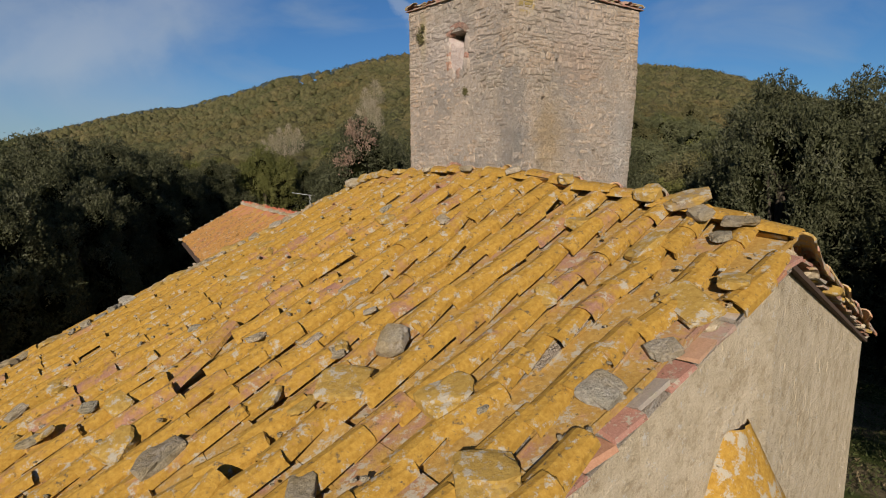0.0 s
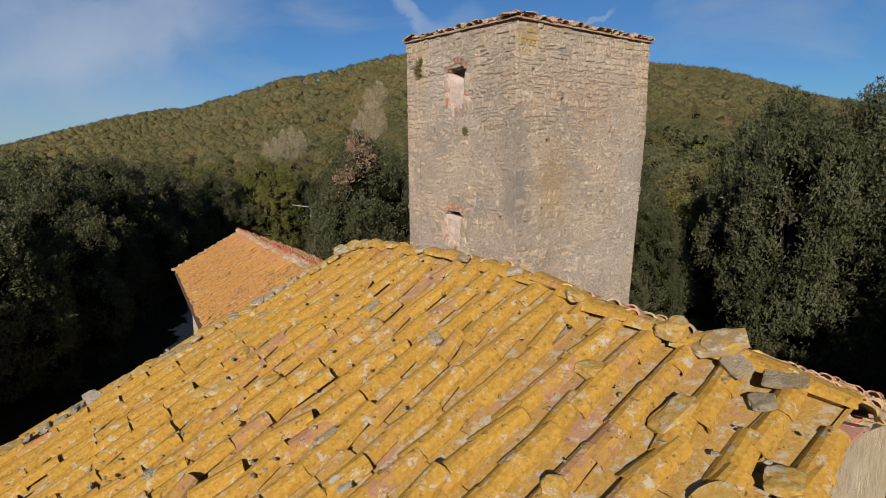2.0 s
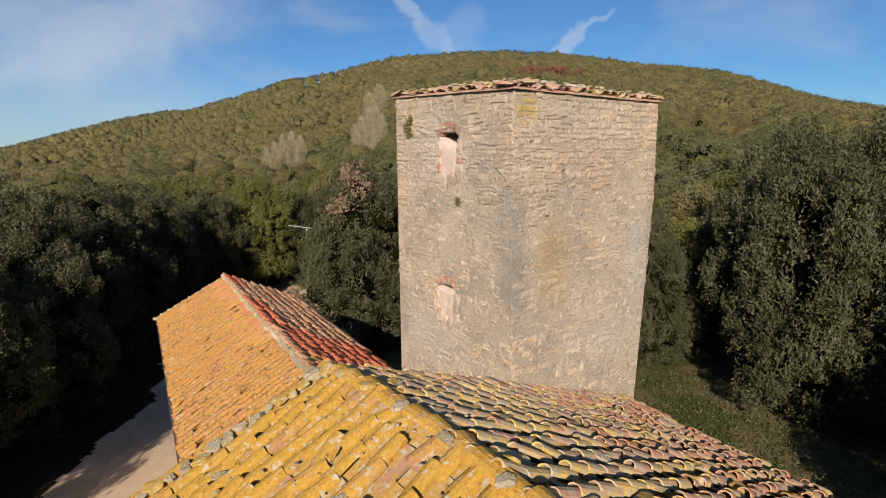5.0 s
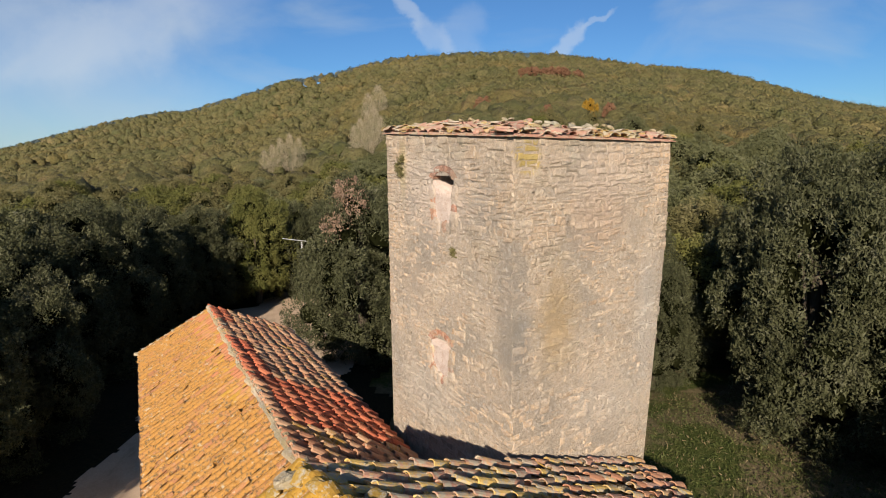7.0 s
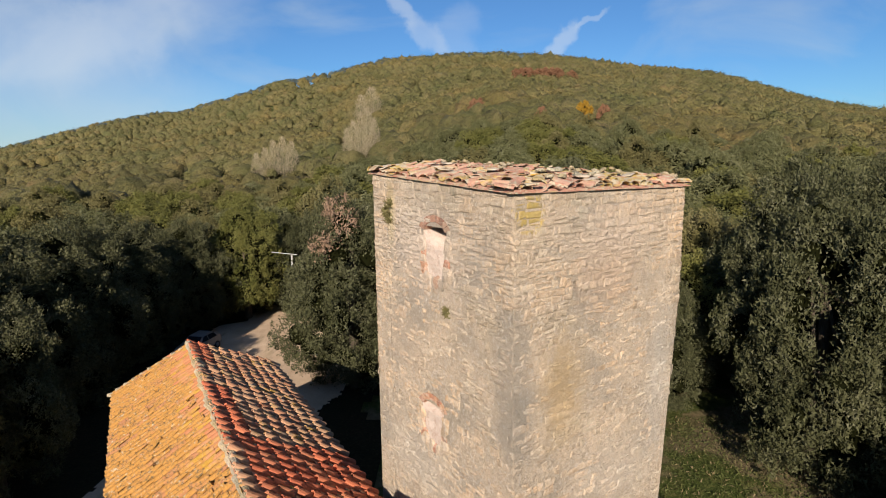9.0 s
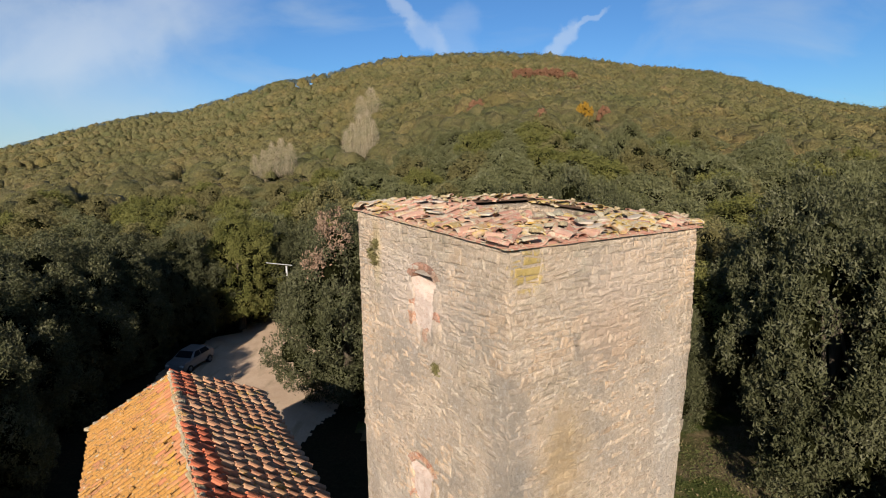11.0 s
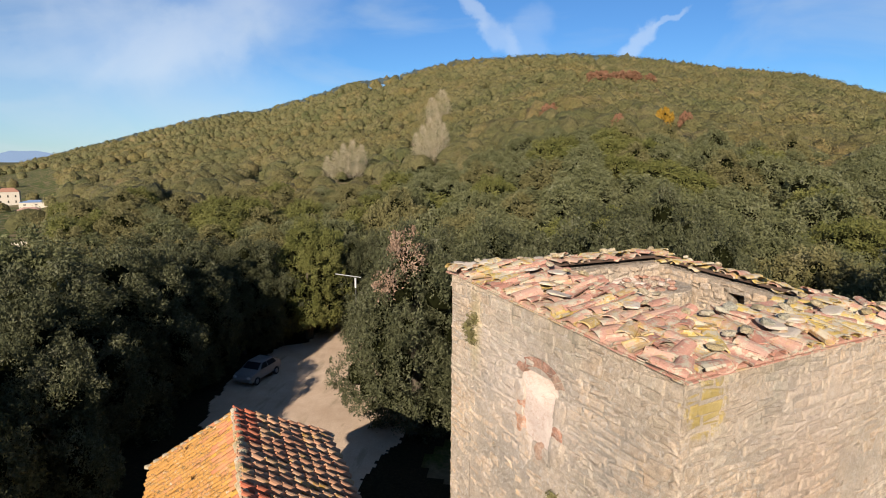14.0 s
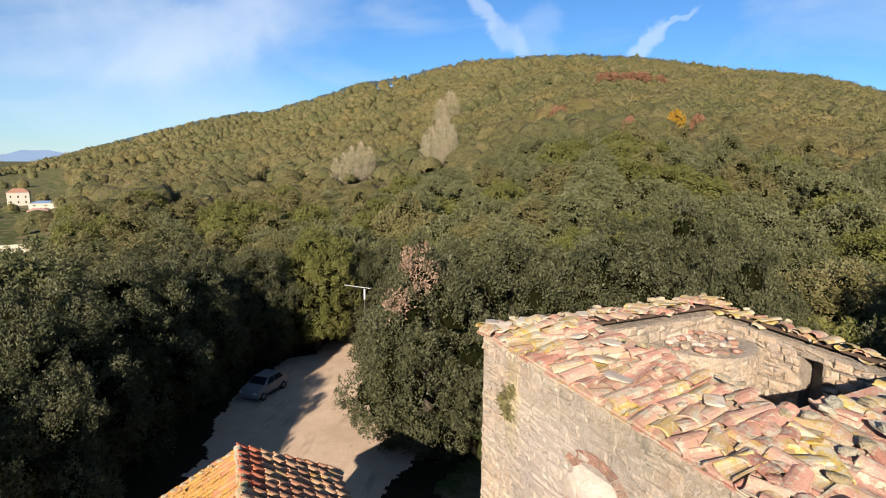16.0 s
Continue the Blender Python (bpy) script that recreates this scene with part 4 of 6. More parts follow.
def church_roof():
    rng = random.Random(11)
    deck("roof_deck", CH_L, 0.10, M_mortar, church, 0.02)
    deck("roof_deck", CH_R, 0.06, M_eave, church, 0.02)
    worn = random.Random(12)
    left = slope_tiles(CH_L, 0.40, 0.43, rng, 1.4, skip=lambda s, w, cover: s < 0.02 and cover and worn.random() < 0.55)
    right = slope_tiles(CH_R, 0.45, 0.43, rng, 1.3, lift_end=5.0)
    near = [t for t in left if t[0] and t[3] < 0.85 and t[4] < 0.75]
    near.sort(key=lambda t: t[3] + t[4])
    near = near[:270]
    chosen = {id(t) for t in near}
    roof_l = part("roof", mesh("roof", [(0, 0, 0)], []), None, church, "roof slope of clay tiles crusted with yellow lichen")
    roof_r = part("roof", mesh("roof", [(0, 0, 0)], []), None, church, "roof slope of weathered pale clay tiles")
    for t in near:
        part("tile", tile_of(t[1], M_tile_church), None, roof_l, m=t[2])
    joined_tiles("tiles", [(t[1], t[2]) for t in left if t[0] and id(t) not in chosen], M_tile_church_j, roof_l, "clay tiles under yellow lichen")
    joined_tiles("channel_tiles", [(t[1], t[2]) for t in left if not t[0]], M_tray_j, roof_l, "flat pinkish channel tiles between the covers")
    red = [t for t in right if t[0] and t[4] > 0.42 and rng.random() < 0.3 + 0.9 * (t[4] - 0.42)]
    redset = {id(t) for t in red[:230]}
    for t in red[:230]:
        part("tile", tile_of(t[1], M_tile_dull if rng.random() < 0.5 else M_tile_tower), None, roof_r, m=t[2])
    joined_tiles("channel_tiles", [(t[1], t[2]) for t in right if not t[0]], M_tray_j, roof_r, "flat pinkish channel tiles between the covers")
    joined_tiles("tiles", [(t[1], t[2]) for t in right if t[0] and id(t) not in redset], M_tile_right_j, roof_r, "weathered clay tiles with pale lichen")
    # ridge course
    n = 18
    for i in range(n):
        s = (i + 0.5) / n
        p = patch(CH_L, s, 0.0)
        d = (CH_L[1] - CH_L[0]).normalized()
        x = d.cross(V3((0, 0, 1))).normalized()
        m = Matrix.Translation(p + V3((0, 0, 0.15 + rng.uniform(-0.02, 0.03)))) @ Matrix((x, d, V3((0, 0, 1)))).transposed().to_4x4()
        m = m @ pose(rng.uniform(-0.04, 0.04), -0.3, 0, rng.gauss(2, 2), rng.gauss(0, 5), rng.gauss(0, 5)) @ Matrix.Diagonal((1.25, 0.9, 1.0, 1))
        part("ridge_tile", tile_of(i % 5, M_tile_church), None, roof_l, m=m)


church_roof()


# place along the ridge, place down the slope, size
NEAR_STONES = ((0.025, 0.175, 0.30), (0.03, 0.44, 0.27), (0.21, 0.445, 0.29), (0.115, 0.4, 0.24), (0.37, 0.635, 0.22), (0.465, 0.625, 0.17), (0.295, 0.605, 0.22),
               (0.13, 0.535, 0.17), (0.225, 0.375, 0.19), (0.56, 0.185, 0.2), (0.395, 0.34, 0.15), (0.14, 0.24, 0.17), (0.01, 0.115, 0.2), (0.02, 0.32, 0.19), (0.675, 0.395, 0.16),
               (0.605, 0.34, 0.15), (0.67, 0.69, 0.15), (0.515, 0.705, 0.14), (0.2, 0.095, 0.18), (0.11, 0.105, 0.23), (0.225, 0.485, 0.13), (0.01, 0.245, 0.17))


def loose_stones():
    """Stones laid on the roof to weigh down the tiles."""
    rng = random.Random(23)
    rocks = [rock_mesh("roof_stone", k, 1.0, (0.36, 0.5, 0.3, 0.42, 0.55, 0.34)[k]) for k in range(6)]
    for r in rocks:
        r.materials.append(M_roofstone)
    grey = [r.copy() for r in rocks]
    for r in grey:
        r.name = "roof_stone"
        r.materials.clear()
        r.materials.append(M_rock)

    def put(c, s, w, size, k=None, lift=0.185):
        p = patch(c, s, w)
        d = (patch(c, s, 1) - patch(c, s, 0)).normalized()
        ac = (c[1] - c[0]).normalized()
        n = d.cross(ac)
        n = n if n.z > 0 else -n
        x = d.cross(n)
        rot = Matrix((x, d, n)).transposed().to_4x4()
        k = rng.randrange(6) if k is None else k
        plain_grey = rng.random() < (0.6 if size < 0.18 else 0.25)
        ob = new("roof_stone", (grey if plain_grey else rocks)[k])
        ob.matrix_world = SITE @ Matrix.Translation(p + n * (lift + size * 0.12)) @ rot @ pose(0, 0, 0, rng.gauss(0, 8), rng.gauss(0, 8), rng.uniform(0, 360)) @ Matrix.Diagonal((size * rng.uniform(0.8, 1.3), size * rng.uniform(0.8, 1.2), size * (0.62 if size > 0.2 else 0.9), 1))
        tagged(ob, "rough grey stone lying on the roof tiles" if plain_grey else "flat stone under yellow lichen lying on the roof tiles", "stone", "stones weighing down the roof tiles")
    # slabs and stones that stand out on the near part
    for s, w, size in NEAR_STONES:
        put(CH_L, s, w, size)
    # along the ridge near the gable: two large slabs, and smaller ones beyond
    for s, w, size in ( (0.09, 0.02, 0.16), (0.05, 0.01, 0.16), (0.30, 0.0, 0.13), (0.42, 0.0, 0.12), (0.55, 0.0, 0.13), (0.68, 0.0, 0.15), (0.80, 0.0, 0.14), (0.90, 0.0, 0.2), (0.96, 0.01, 0.22), (0.985, 0.03, 0.2)):
        put(CH_L, s, w, size, lift=0.26)
    put(CH_L, 0.117, 0.0, 0.23, 1, 0.27)
    put(CH_L, 0.163, 0.0, 0.18, 4, 0.27)
    # along the near rake
    for w, size in ((0.04, 0.17), (0.56, 0.24), (0.7, 0.2), (0.85, 0.2)):
        put(CH_L, 0.03 + rng.uniform(-0.012, 0.03), w, size)
    # along the far rake
    for k in range(36):
        put(CH_L, 0.982 + rng.uniform(-0.012, 0.012), 0.03 + 0.0267 * k, rng.uniform(0.10, 0.21))
    # scattered over the slope
    for k in range(40):
        put(CH_L, rng.uniform(0.08, 0.95), rng.uniform(0.12, 0.98), rng.uniform(0.05, 0.11))
    for s, w, size in ((0.42, 0.47, 0.13), (0.33, 0.43, 0.15), (0.27, 0.5, 0.12), (0.66, 0.74, 0.13), (0.60, 0.80, 0.14), (0.52, 0.72, 0.13), (0.83, 0.32, 0.15), (0.76, 0.34, 0.15), (0.70, 0.42, 0.14)):
        put(CH_L, s, w, size)
    for k in range(46):
        put(CH_R, rng.uniform(0.03, 0.95), rng.uniform(0.04, 0.95) ** 1.3, rng.uniform(0.09, 0.19))


loose_stones()


def verge():
    """Flat red tiles bedded along the near edge of the roof, with lumps of old mortar."""
    rng = random.Random(61)
    for c, n in ((CH_L, 26), (CH_R, 20)):
        d = (c[3] - c[0])
        for i in range(n):
            p = c[0].lerp(c[3], (i + 0.5) / n)
            dn = d.normalized()
            out = V3((-dn.y, dn.x, 0)).normalized()
            out = out if out.y < 0 else -out
            up = dn.cross(out)
            up = up if up.z > 0 else -up
            rot = Matrix((out, dn, up)).transposed().to_4x4()
            ln = d.length / n * rng.uniform(0.8, 1.05)
            w, th = rng.uniform(0.12, 0.20), rng.uniform(0.03, 0.05)
            vs = [(x + rng.uniform(-0.02, 0.02), y + rng.uniform(-0.02, 0.02), z) for z in (0, th) for y in (-ln / 2, ln / 2) for x in (-w, 0.09 if c is CH_L else 0.05)]
            fs = [(0, 2, 3, 1), (4, 5, 7, 6), (0, 1, 5, 4), (2, 6, 7, 3), (0, 4, 6, 2), (1, 3, 7, 5)]
            m = Matrix.Translation(p + up * rng.uniform(0.0, 0.05) + out * rng.uniform(-0.03, 0.03)) @ rot @ pose(0, 0, 0, rng.gauss(0, 3), rng.gauss(0, 4), rng.gauss(0, 4))
            part("verge_tile", mesh("verge_tile", vs, fs), (M_tile_tower, M_tile_dull, M_tile_tower, M_tile_grey)[i % 4], church, m=m)
            if rng.random() < 0.6:
                part("mortar_lump", rock_mesh("mortar_lump", 700 + i, rng.uniform(0.08, 0.2), 0.5, 2), M_roofstone if i % 2 else M_gable, church, m=Matrix.Translation(p + up * rng.uniform(-0.02, 0.1) - out * rng.uniform(-0.04, 0.25)) @ rot)


verge()


def roof_debris():
    """Crumbs of stone, mortar and broken tile that have lodged in the channels."""
    rng = random.Random(88)
    src = [rock_mesh("crumb", 900 + k, 1.0, 0.6, 1) for k in range(5)]
    co = [np.array([v.co[:] for v in me.vertices]) for me in src]
    fc = [[tuple(p.vertices) for p in me.polygons] for me in src]
    for me in src:
        bpy.data.meshes.remove(me)
    vs, fs = [], []
    for k in range(700):
        c = CH_L if rng.random() < 0.8 else CH_R
        s = rng.random() if rng.random() < 0.7 else rng.choice((0.0, 1.0)) + rng.gauss(0, 0.03)
        p = patch(c, min(1, max(0, s)), rng.random())
        i, size = rng.randrange(5), rng.uniform(0.014, 0.042)
        r = np.array(Matrix.Rotation(rng.uniform(0, 6), 3, "Z"))
        b = len(vs)
        vs.extend((co[i] * size @ r.T + np.array(p + V3((0, 0, rng.uniform(0.13, 0.27))))).tolist())
        fs.extend(tuple(b + q for q in f) for f in fc[i])
    part("debris", mesh("debris", vs, fs), M_rock_j, church, "crumbs of stone and broken tile", "stuff")


roof_debris()


# ---- the house beyond ----
def build_house():
    house = thing("house", SITE, "low stone house with an orange lichened tile roof", "house")
    ax = V3((0.10, 1, 0)).normalized()
    side = V3((ax.y, -ax.x, 0))
    far = V3((-2.65, 16.93, 7.09))
    near = far - ax * 17.2 + V3((0, 0, 0.40))
    L = [near, far, far - side * 2.94 + V3((0, 0, -1.55)), near - side * 2.94 + V3((0, 0, -1.55))]
    R = [near, far, far + side * 3.50 + V3((0, 0, -1.60)), near + side * 3.65 + V3((0, 0, -1.80))]
    rng = random.Random(31)
    deck("roof_deck", L, 0.06, M_eave, house, 0.02)
    deck("roof_deck", R, 0.06, M_eave, house, 0.02)
    lt = slope_tiles(L, 0.27, 0.32, rng, 1.2, scale=0.72)
    rt = slope_tiles(R, 0.46, 0.42, rng, 1.0, scale=1.08, lift_end=9.0)
    rl = part("roof", mesh("roof", [(0, 0, 0)], []), None, house, "roof slope of ochre lichened tiles")
    rr = part("roof", mesh("roof", [(0, 0, 0)], []), None, house, "roof slope of brown tiles with a patch of new red ones")
    one = [t for t in lt if t[0] and t[4] < 0.34 and t[3] > 0.35][:260]
    ones = {id(t) for t in one}
    for t in one:
        part("tile", tile_of(t[1], M_tile_orange if rng.random() < 1.1 - 2.6 * t[4] else M_tile_house), None, rl, m=t[2])
    joined_tiles("tiles", [(t[1], t[2]) for t in lt if id(t) not in ones], M_tile_house_j, rl, "ochre lichened clay tiles")

    def is_red(t):
        s, w = t[3], t[4]
        return (0.24 < s < 0.44 and w > 0.10) or (w < 0.22 and 0.42 < s < 0.70) or (w < 0.3 and s > 0.86)
    red = [t for t in rt if t[0] and is_red(t)]
    reds = {id(t) for t in red}
    for t in red[:240]:
        part("tile", tile_of(t[1], M_tile_red), None, rr, m=t[2])
    joined_tiles("tiles", [(t[1], t[2]) for t in rt if id(t) not in reds], M_tile_dull_j, rr, "brown clay tiles")
    for i in range(36):
        p = near.lerp(far, (i + 0.5) / 36)
        m = Matrix.Translation(p + V3((0, 0, 0.14 + rng.uniform(-0.01, 0.02)))) @ Matrix((side, ax, V3((0, 0, 1)))).transposed().to_4x4()
        m = m @ pose(0, -0.28, 0, rng.gauss(3, 2.5), rng.gauss(0, 6), rng.gauss(0, 5)) @ Matrix.Diagonal((rng.uniform(0.95, 1.25), 0.84, rng.uniform(0.8, 1.15), 1))
        part("ridge_tile", tile_of(i % 5, M_rock), None, rr, "grey mortared ridge tile", m=m)
    # walls
    for c, s in ((L, -1), (R, 1)):
        hang = 0.6 if s < 0 else 0.25
        a, b = c[3] - side * (s * hang), c[2] - side * (s * hang) - ax * 0.1
        a, b = V3((a.x, a.y, 0)), V3((b.x, b.y, 0))
        wall_skin("wall", a, (b - a).normalized(), side * s, (b - a).length, lambda q, z=c[3].z, z1=c[2].z, n=(b - a).length, up=hang - 0.25: z + (z1 - z) * q / n - 0.02 + up * 0.5, -2.0, [], M_gable, house, 0.5)
    a, b = L[2] + side * 0.6 - ax * 0.1, R[2] - side * 0.25 - ax * 0.1
    a, b = V3((a.x, a.y, 0)), V3((b.x, b.y, 0))
    w = (b - a).length
    wall_skin("wall", a, (b - a).normalized(), ax, w, lambda s: 5.46 + 1.42 * (s / 2.8 if s < 2.8 else max(0, 1 - (s - 2.8) / (w - 2.8))), -2.0, [], M_gable, house, 0.5)
    # stones closing the far rake
    for c in (L, R):
        for k in range(11):
            p = c[1].lerp(c[2], k / 10) - ax * 0.08 + V3((0, 0, 0.16))
            part("rake_stone", rock_mesh("rake_stone", 40 + k, 0.15, 0.55, 2), M_rock, house, m=Matrix.Translation(p))
    return house


build_house()


# ---- the tower ----
TW, TL = 5.22, 5.32      # right face, left face


def rim(b, a):
    return 14.02 + 0.052 * a - 0.012 * b


def build_tower():
    tower = thing("tower", SITE, "square medieval stone tower with a broken tiled roof", "tower")
    rng = random.Random(7)
    z0 = -2.6
    win_u, win_d = (2.12, 3.02, 12.02, 13.20, 0.62), (2.30, 3.16, 8.05, 9.08, 0.5)
    holes_l = [win_u, win_d, (4.15, 4.28, 8.80, 8.94, 0.3), (1.20, 1.32, 11.36, 11.50, 0.3), (3.72, 3.84, 11.42, 11.55, 0.3), (0.55, 0.66, 9.0, 9.1, 0.2), (1.75, 1.85, 6.9, 7.0, 0.2)]
    holes_r = [(1.06, 1.22, 11.02, 11.14, 0.3), (1.58, 1.70, 12.09, 12.22, 0.3), (0.52, 0.62, 12.80, 12.90, 0.3), (0.95, 1.05, 9.25, 9.34, 0.22), (3.35, 3.50, 9.55, 9.68, 0.22), (3.9, 4.0, 12.3, 12.4, 0.2), (4.1, 4.2, 10.6, 10.7, 0.2)]
    faces = {
        "left": (V3((0, 0, 0)), V3((0, 1, 0)), V3((-1, 0, 0)), TL, lambda s: rim(0, s), holes_l),
        "right": (V3((0, 0, 0)), V3((1, 0, 0)), V3((0, -1, 0)), TW, lambda s: rim(s, 0), holes_r),
        "far": (V3((0, TL, 0)), V3((1, 0, 0)), V3((0, 1, 0)), TW, lambda s: rim(s, TL), []),
        "back": (V3((TW, 0, 0)), V3((0, 1, 0)), V3((1, 0, 0)), TL, lambda s: rim(TW, s), [(2.55, 2.9, 12.9, 13.98, 0.39)]),
    }
    for key, (o, d, nrm, w, top, holes) in faces.items():
        thin = 0.40 if key == "back" else 0.728
        if key == "back":      # its doorway opens to the inside
            wall = wall_skin("wall", o - nrm * 0.412, d, -nrm, w, top, z0, holes, M_joint, tower, thin)
        else:
            wall = wall_skin("wall", o - nrm * 0.012, d, nrm, w, top, z0, holes, M_joint if key == "far" else M_mortar, tower, thin)
        if key in ("left", "right"):
            masonry(wall, o, d, nrm, w, top, 3.2, holes, rng, (M_stone, M_stone_j), count=300, hmin=0.075, hmax=0.19, wmin=0.11, wmax=0.44, proud=(-0.016, 0.022), gap=0.015, flush=11.9)
        else:
            masonry(wall, o, d, nrm, w, top, 9.0, holes, rng, (M_stone, M_stone_j), count=20)
            # the inner face, seen through the broken roof
            io, idir = o - nrm * (thin + 0.012), d
            hi = [(2.55, 2.9, 12.9, 13.98, 0)] if key == "back" else []
            masonry(wall, io, idir, -nrm, w, lambda s, top=top: top(s) - 0.02, 11.6, hi, rng, (M_stone, M_stone_j), hmin=0.10, hmax=0.22, wmin=0.12, wmax=0.36, proud=(0.006, 0.05), count=150, gap=0.022)
    # the far edges of the right face lean in towards the foot
    def lean(x, z):
        return x * (1 - 0.0154 * max(0.0, 11.5 - z))
    for wall in [o for o in tower.children if o.name.startswith("wall")]:
        for ob in (wall, *wall.children):
            if ob.name.startswith("stone") and not ob.name.startswith("stonework"):
                p = ob.matrix_basis.translation
                ob.matrix_basis = Matrix.Translation((lean(p.x, p.z), p.y, p.z))
            else:
                for v in ob.data.vertices:
                    v.co.x = lean(v.co.x, v.co.z)
    # blocked windows: pink plaster infill under a brick arch with a dark gap
    for (s0, s1, a, b, dep), gapz in ((win_u, 0.46), (win_d, 0.20)):
        vs, fs = [], []
        nx, nz = 8, 12
        for i in range(nx + 1):
            for j in range(nz + 1):
                s, z = s0 + (s1 - s0) * i / nx, a + (b - gapz - a) * j / nz
                bul = 0.03 * noise.noise((s * 4, z * 4, 1)) + 0.02 * noise.noise((s * 13, z * 13, 5))
                if j == nz:
                    z += (gapz - 0.06) * (i / nx) ** 1.4 - 0.04 + 0.04 * noise.noise((s * 9, 3, 1))
                vs.append((0.022 - bul, s, z))
        for i in range(nx):
            for j in range(nz):
                k = i * (nz + 1) + j
                fs.append((k, k + nz + 1, k + nz + 2, k + 1))
        top_row = [i * (nz + 1) + nz for i in range(nx + 1)]
        k0 = len(vs)
        vs += [(dep - 0.02, vs[t][1], vs[t][2]) for t in top_row]
        for i in range(nx):
            fs.append((top_row[i], top_row[i + 1], k0 + i + 1, k0 + i))
        part("infill", mesh("infill", vs, fs, True), M_infill, tower, "patchy pink plaster blocking the window")
        # ragged jambs: stones standing into the corners of the opening
        for i in range(22):
            t = 2 * math.pi * i / 22
            u, v = math.cos(t), math.sin(t)
            if v > 0.45:
                continue
            k = 0.98 + 0.24 * abs(math.sin(2 * t)) + rng.uniform(-0.05, 0.08)
            p = V3((0.02, (s0 + s1) / 2 + u * (s1 - s0) / 2 * k, (a + b) / 2 + v * (b - a) / 2 * k))
            part("stone", rock_mesh("stone", 500 + i, rng.uniform(0.12, 0.18) * (1 + 0.4 * abs(math.sin(2 * t))), 0.30, 2), M_stone if i % 4 else M_brick, tower, m=Matrix.Translation(p) @ pose(0, 0, 0, 0, 90, 0) @ pose(0, 0, 0, 0, 0, rng.uniform(-20, 20)))
        n = 9
        r = (s1 - s0) / 2
        cx, cz = (s0 + s1) / 2, b - 0.13
        for i in range(n):
            t0, t1 = math.pi * (0.12 + 0.76 * i / n) + 0.015, math.pi * (0.12 + 0.76 * (i + 1) / n) - 0.015
            vs = []
            for x in (-0.008, 0.2):
                for rr in (r * 0.98, r * 0.98 + 0.20):
                    for t in (t0, t1):
                        vs.append(V3((x, cx - rr * math.cos(t), cz + rr * 0.72 * math.sin(t) - 0.08)))
            c = sum(vs, V3()) / 8
            part("brick", mesh("brick", [v - c for v in vs], [(0, 1, 3, 2), (4, 6, 7, 5), (0, 2, 6, 4), (1, 5, 7, 3), (0, 4, 5, 1), (2, 3, 7, 6)]), M_brick, tower, m=Matrix.Translation(c))
    # rounded rubble pier in the inner corner, and the floor far below, shade in its colour
    pc, pr, pz = V3((3.95, 4.2, 0)), 0.92, 13.92
    vs, fs = [], []
    n = 20
    for zz in (10.0, pz):
        for i in range(n):
            t = 2 * math.pi * i / n
            vs.append((pc.x + pr * math.cos(t), pc.y + pr * math.sin(t), zz))
    fs = [(i, (i + 1) % n, n + (i + 1) % n, n + i) for i in range(n)] + [tuple(range(n, 2 * n))]
    stub = part("corner_pier", mesh("corner_pier", vs, fs), M_mortar, tower, "broken masonry pier in the inner corner")
    for i in range(14):
        t = math.pi * (0.93 + 0.80 * i / 13)
        nrm = V3((math.cos(t), math.sin(t), 0))
        d = V3((-nrm.y, nrm.x, 0))
        w = 2 * pr * math.sin(math.pi * 0.80 / 13 / 2)
        masonry(stub, pc + nrm * (pr - 0.01) - d * w / 2, d, nrm, w, lambda s, i=i: pz - 0.03 + 0.05 * math.sin(i * 2.1), 12.0, [], rng, (M_stone, M_stone_j), count=8, wmin=0.3, wmax=0.5, hmin=0.12, hmax=0.22)
    for k in range(70):
        t, q = rng.uniform(0, 6.28), pr * 0.86 * math.sqrt(rng.random())
        p = V3((min(4.72, pc.x + q * math.cos(t)), min(4.82, pc.y + q * math.sin(t)), pz + rng.uniform(0, 0.10)))
        part("rubble", rock_mesh("rubble", 60 + k, rng.uniform(0.05, 0.13), 0.5, 2), (M_brick, M_infill, M_stone, M_brick)[k % 4], tower, m=Matrix.Translation(p) @ pose(0, 0, 0, 0, 0, rng.uniform(0, 360)))
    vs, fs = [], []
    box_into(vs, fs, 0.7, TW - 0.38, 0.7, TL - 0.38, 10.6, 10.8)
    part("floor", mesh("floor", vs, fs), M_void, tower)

    # the ring of roof that still stands: a flat brick eave course, a deck, and tumbled tiles
    ov, up = 0.10, 0.16
    wide = {"left": 1.6, "right": 1.28, "far": 0.84, "back": 0.54}
    cx0, cx1, cy0, cy1 = -ov, TW + ov, -ov, TL + ov

    def rz(b, a, inset):
        return rim(min(max(b, 0), TW), min(max(a, 0), TL)) + 0.05 + up * inset
    sides = {
        "left": ((cx0, cy0), (cx0, cy1), V3((1, 0, 0)), (wide["right"], wide["far"])),
        "right": ((cx0, cy0), (cx1, cy0), V3((0, 1, 0)), (wide["left"], wide["back"])),
        "far": ((cx0, cy1), (cx1, cy1), V3((0, -1, 0)), (wide["left"], wide["back"])),
        "back": ((cx1, cy0), (cx1, cy1), V3((-1, 0, 0)), (wide["right"], wide["far"])),
    }
    ring = part("roof", mesh("roof", [(0, 0, 0)], []), None, tower, "broken ring of tumbled clay roof tiles")
    total = 0
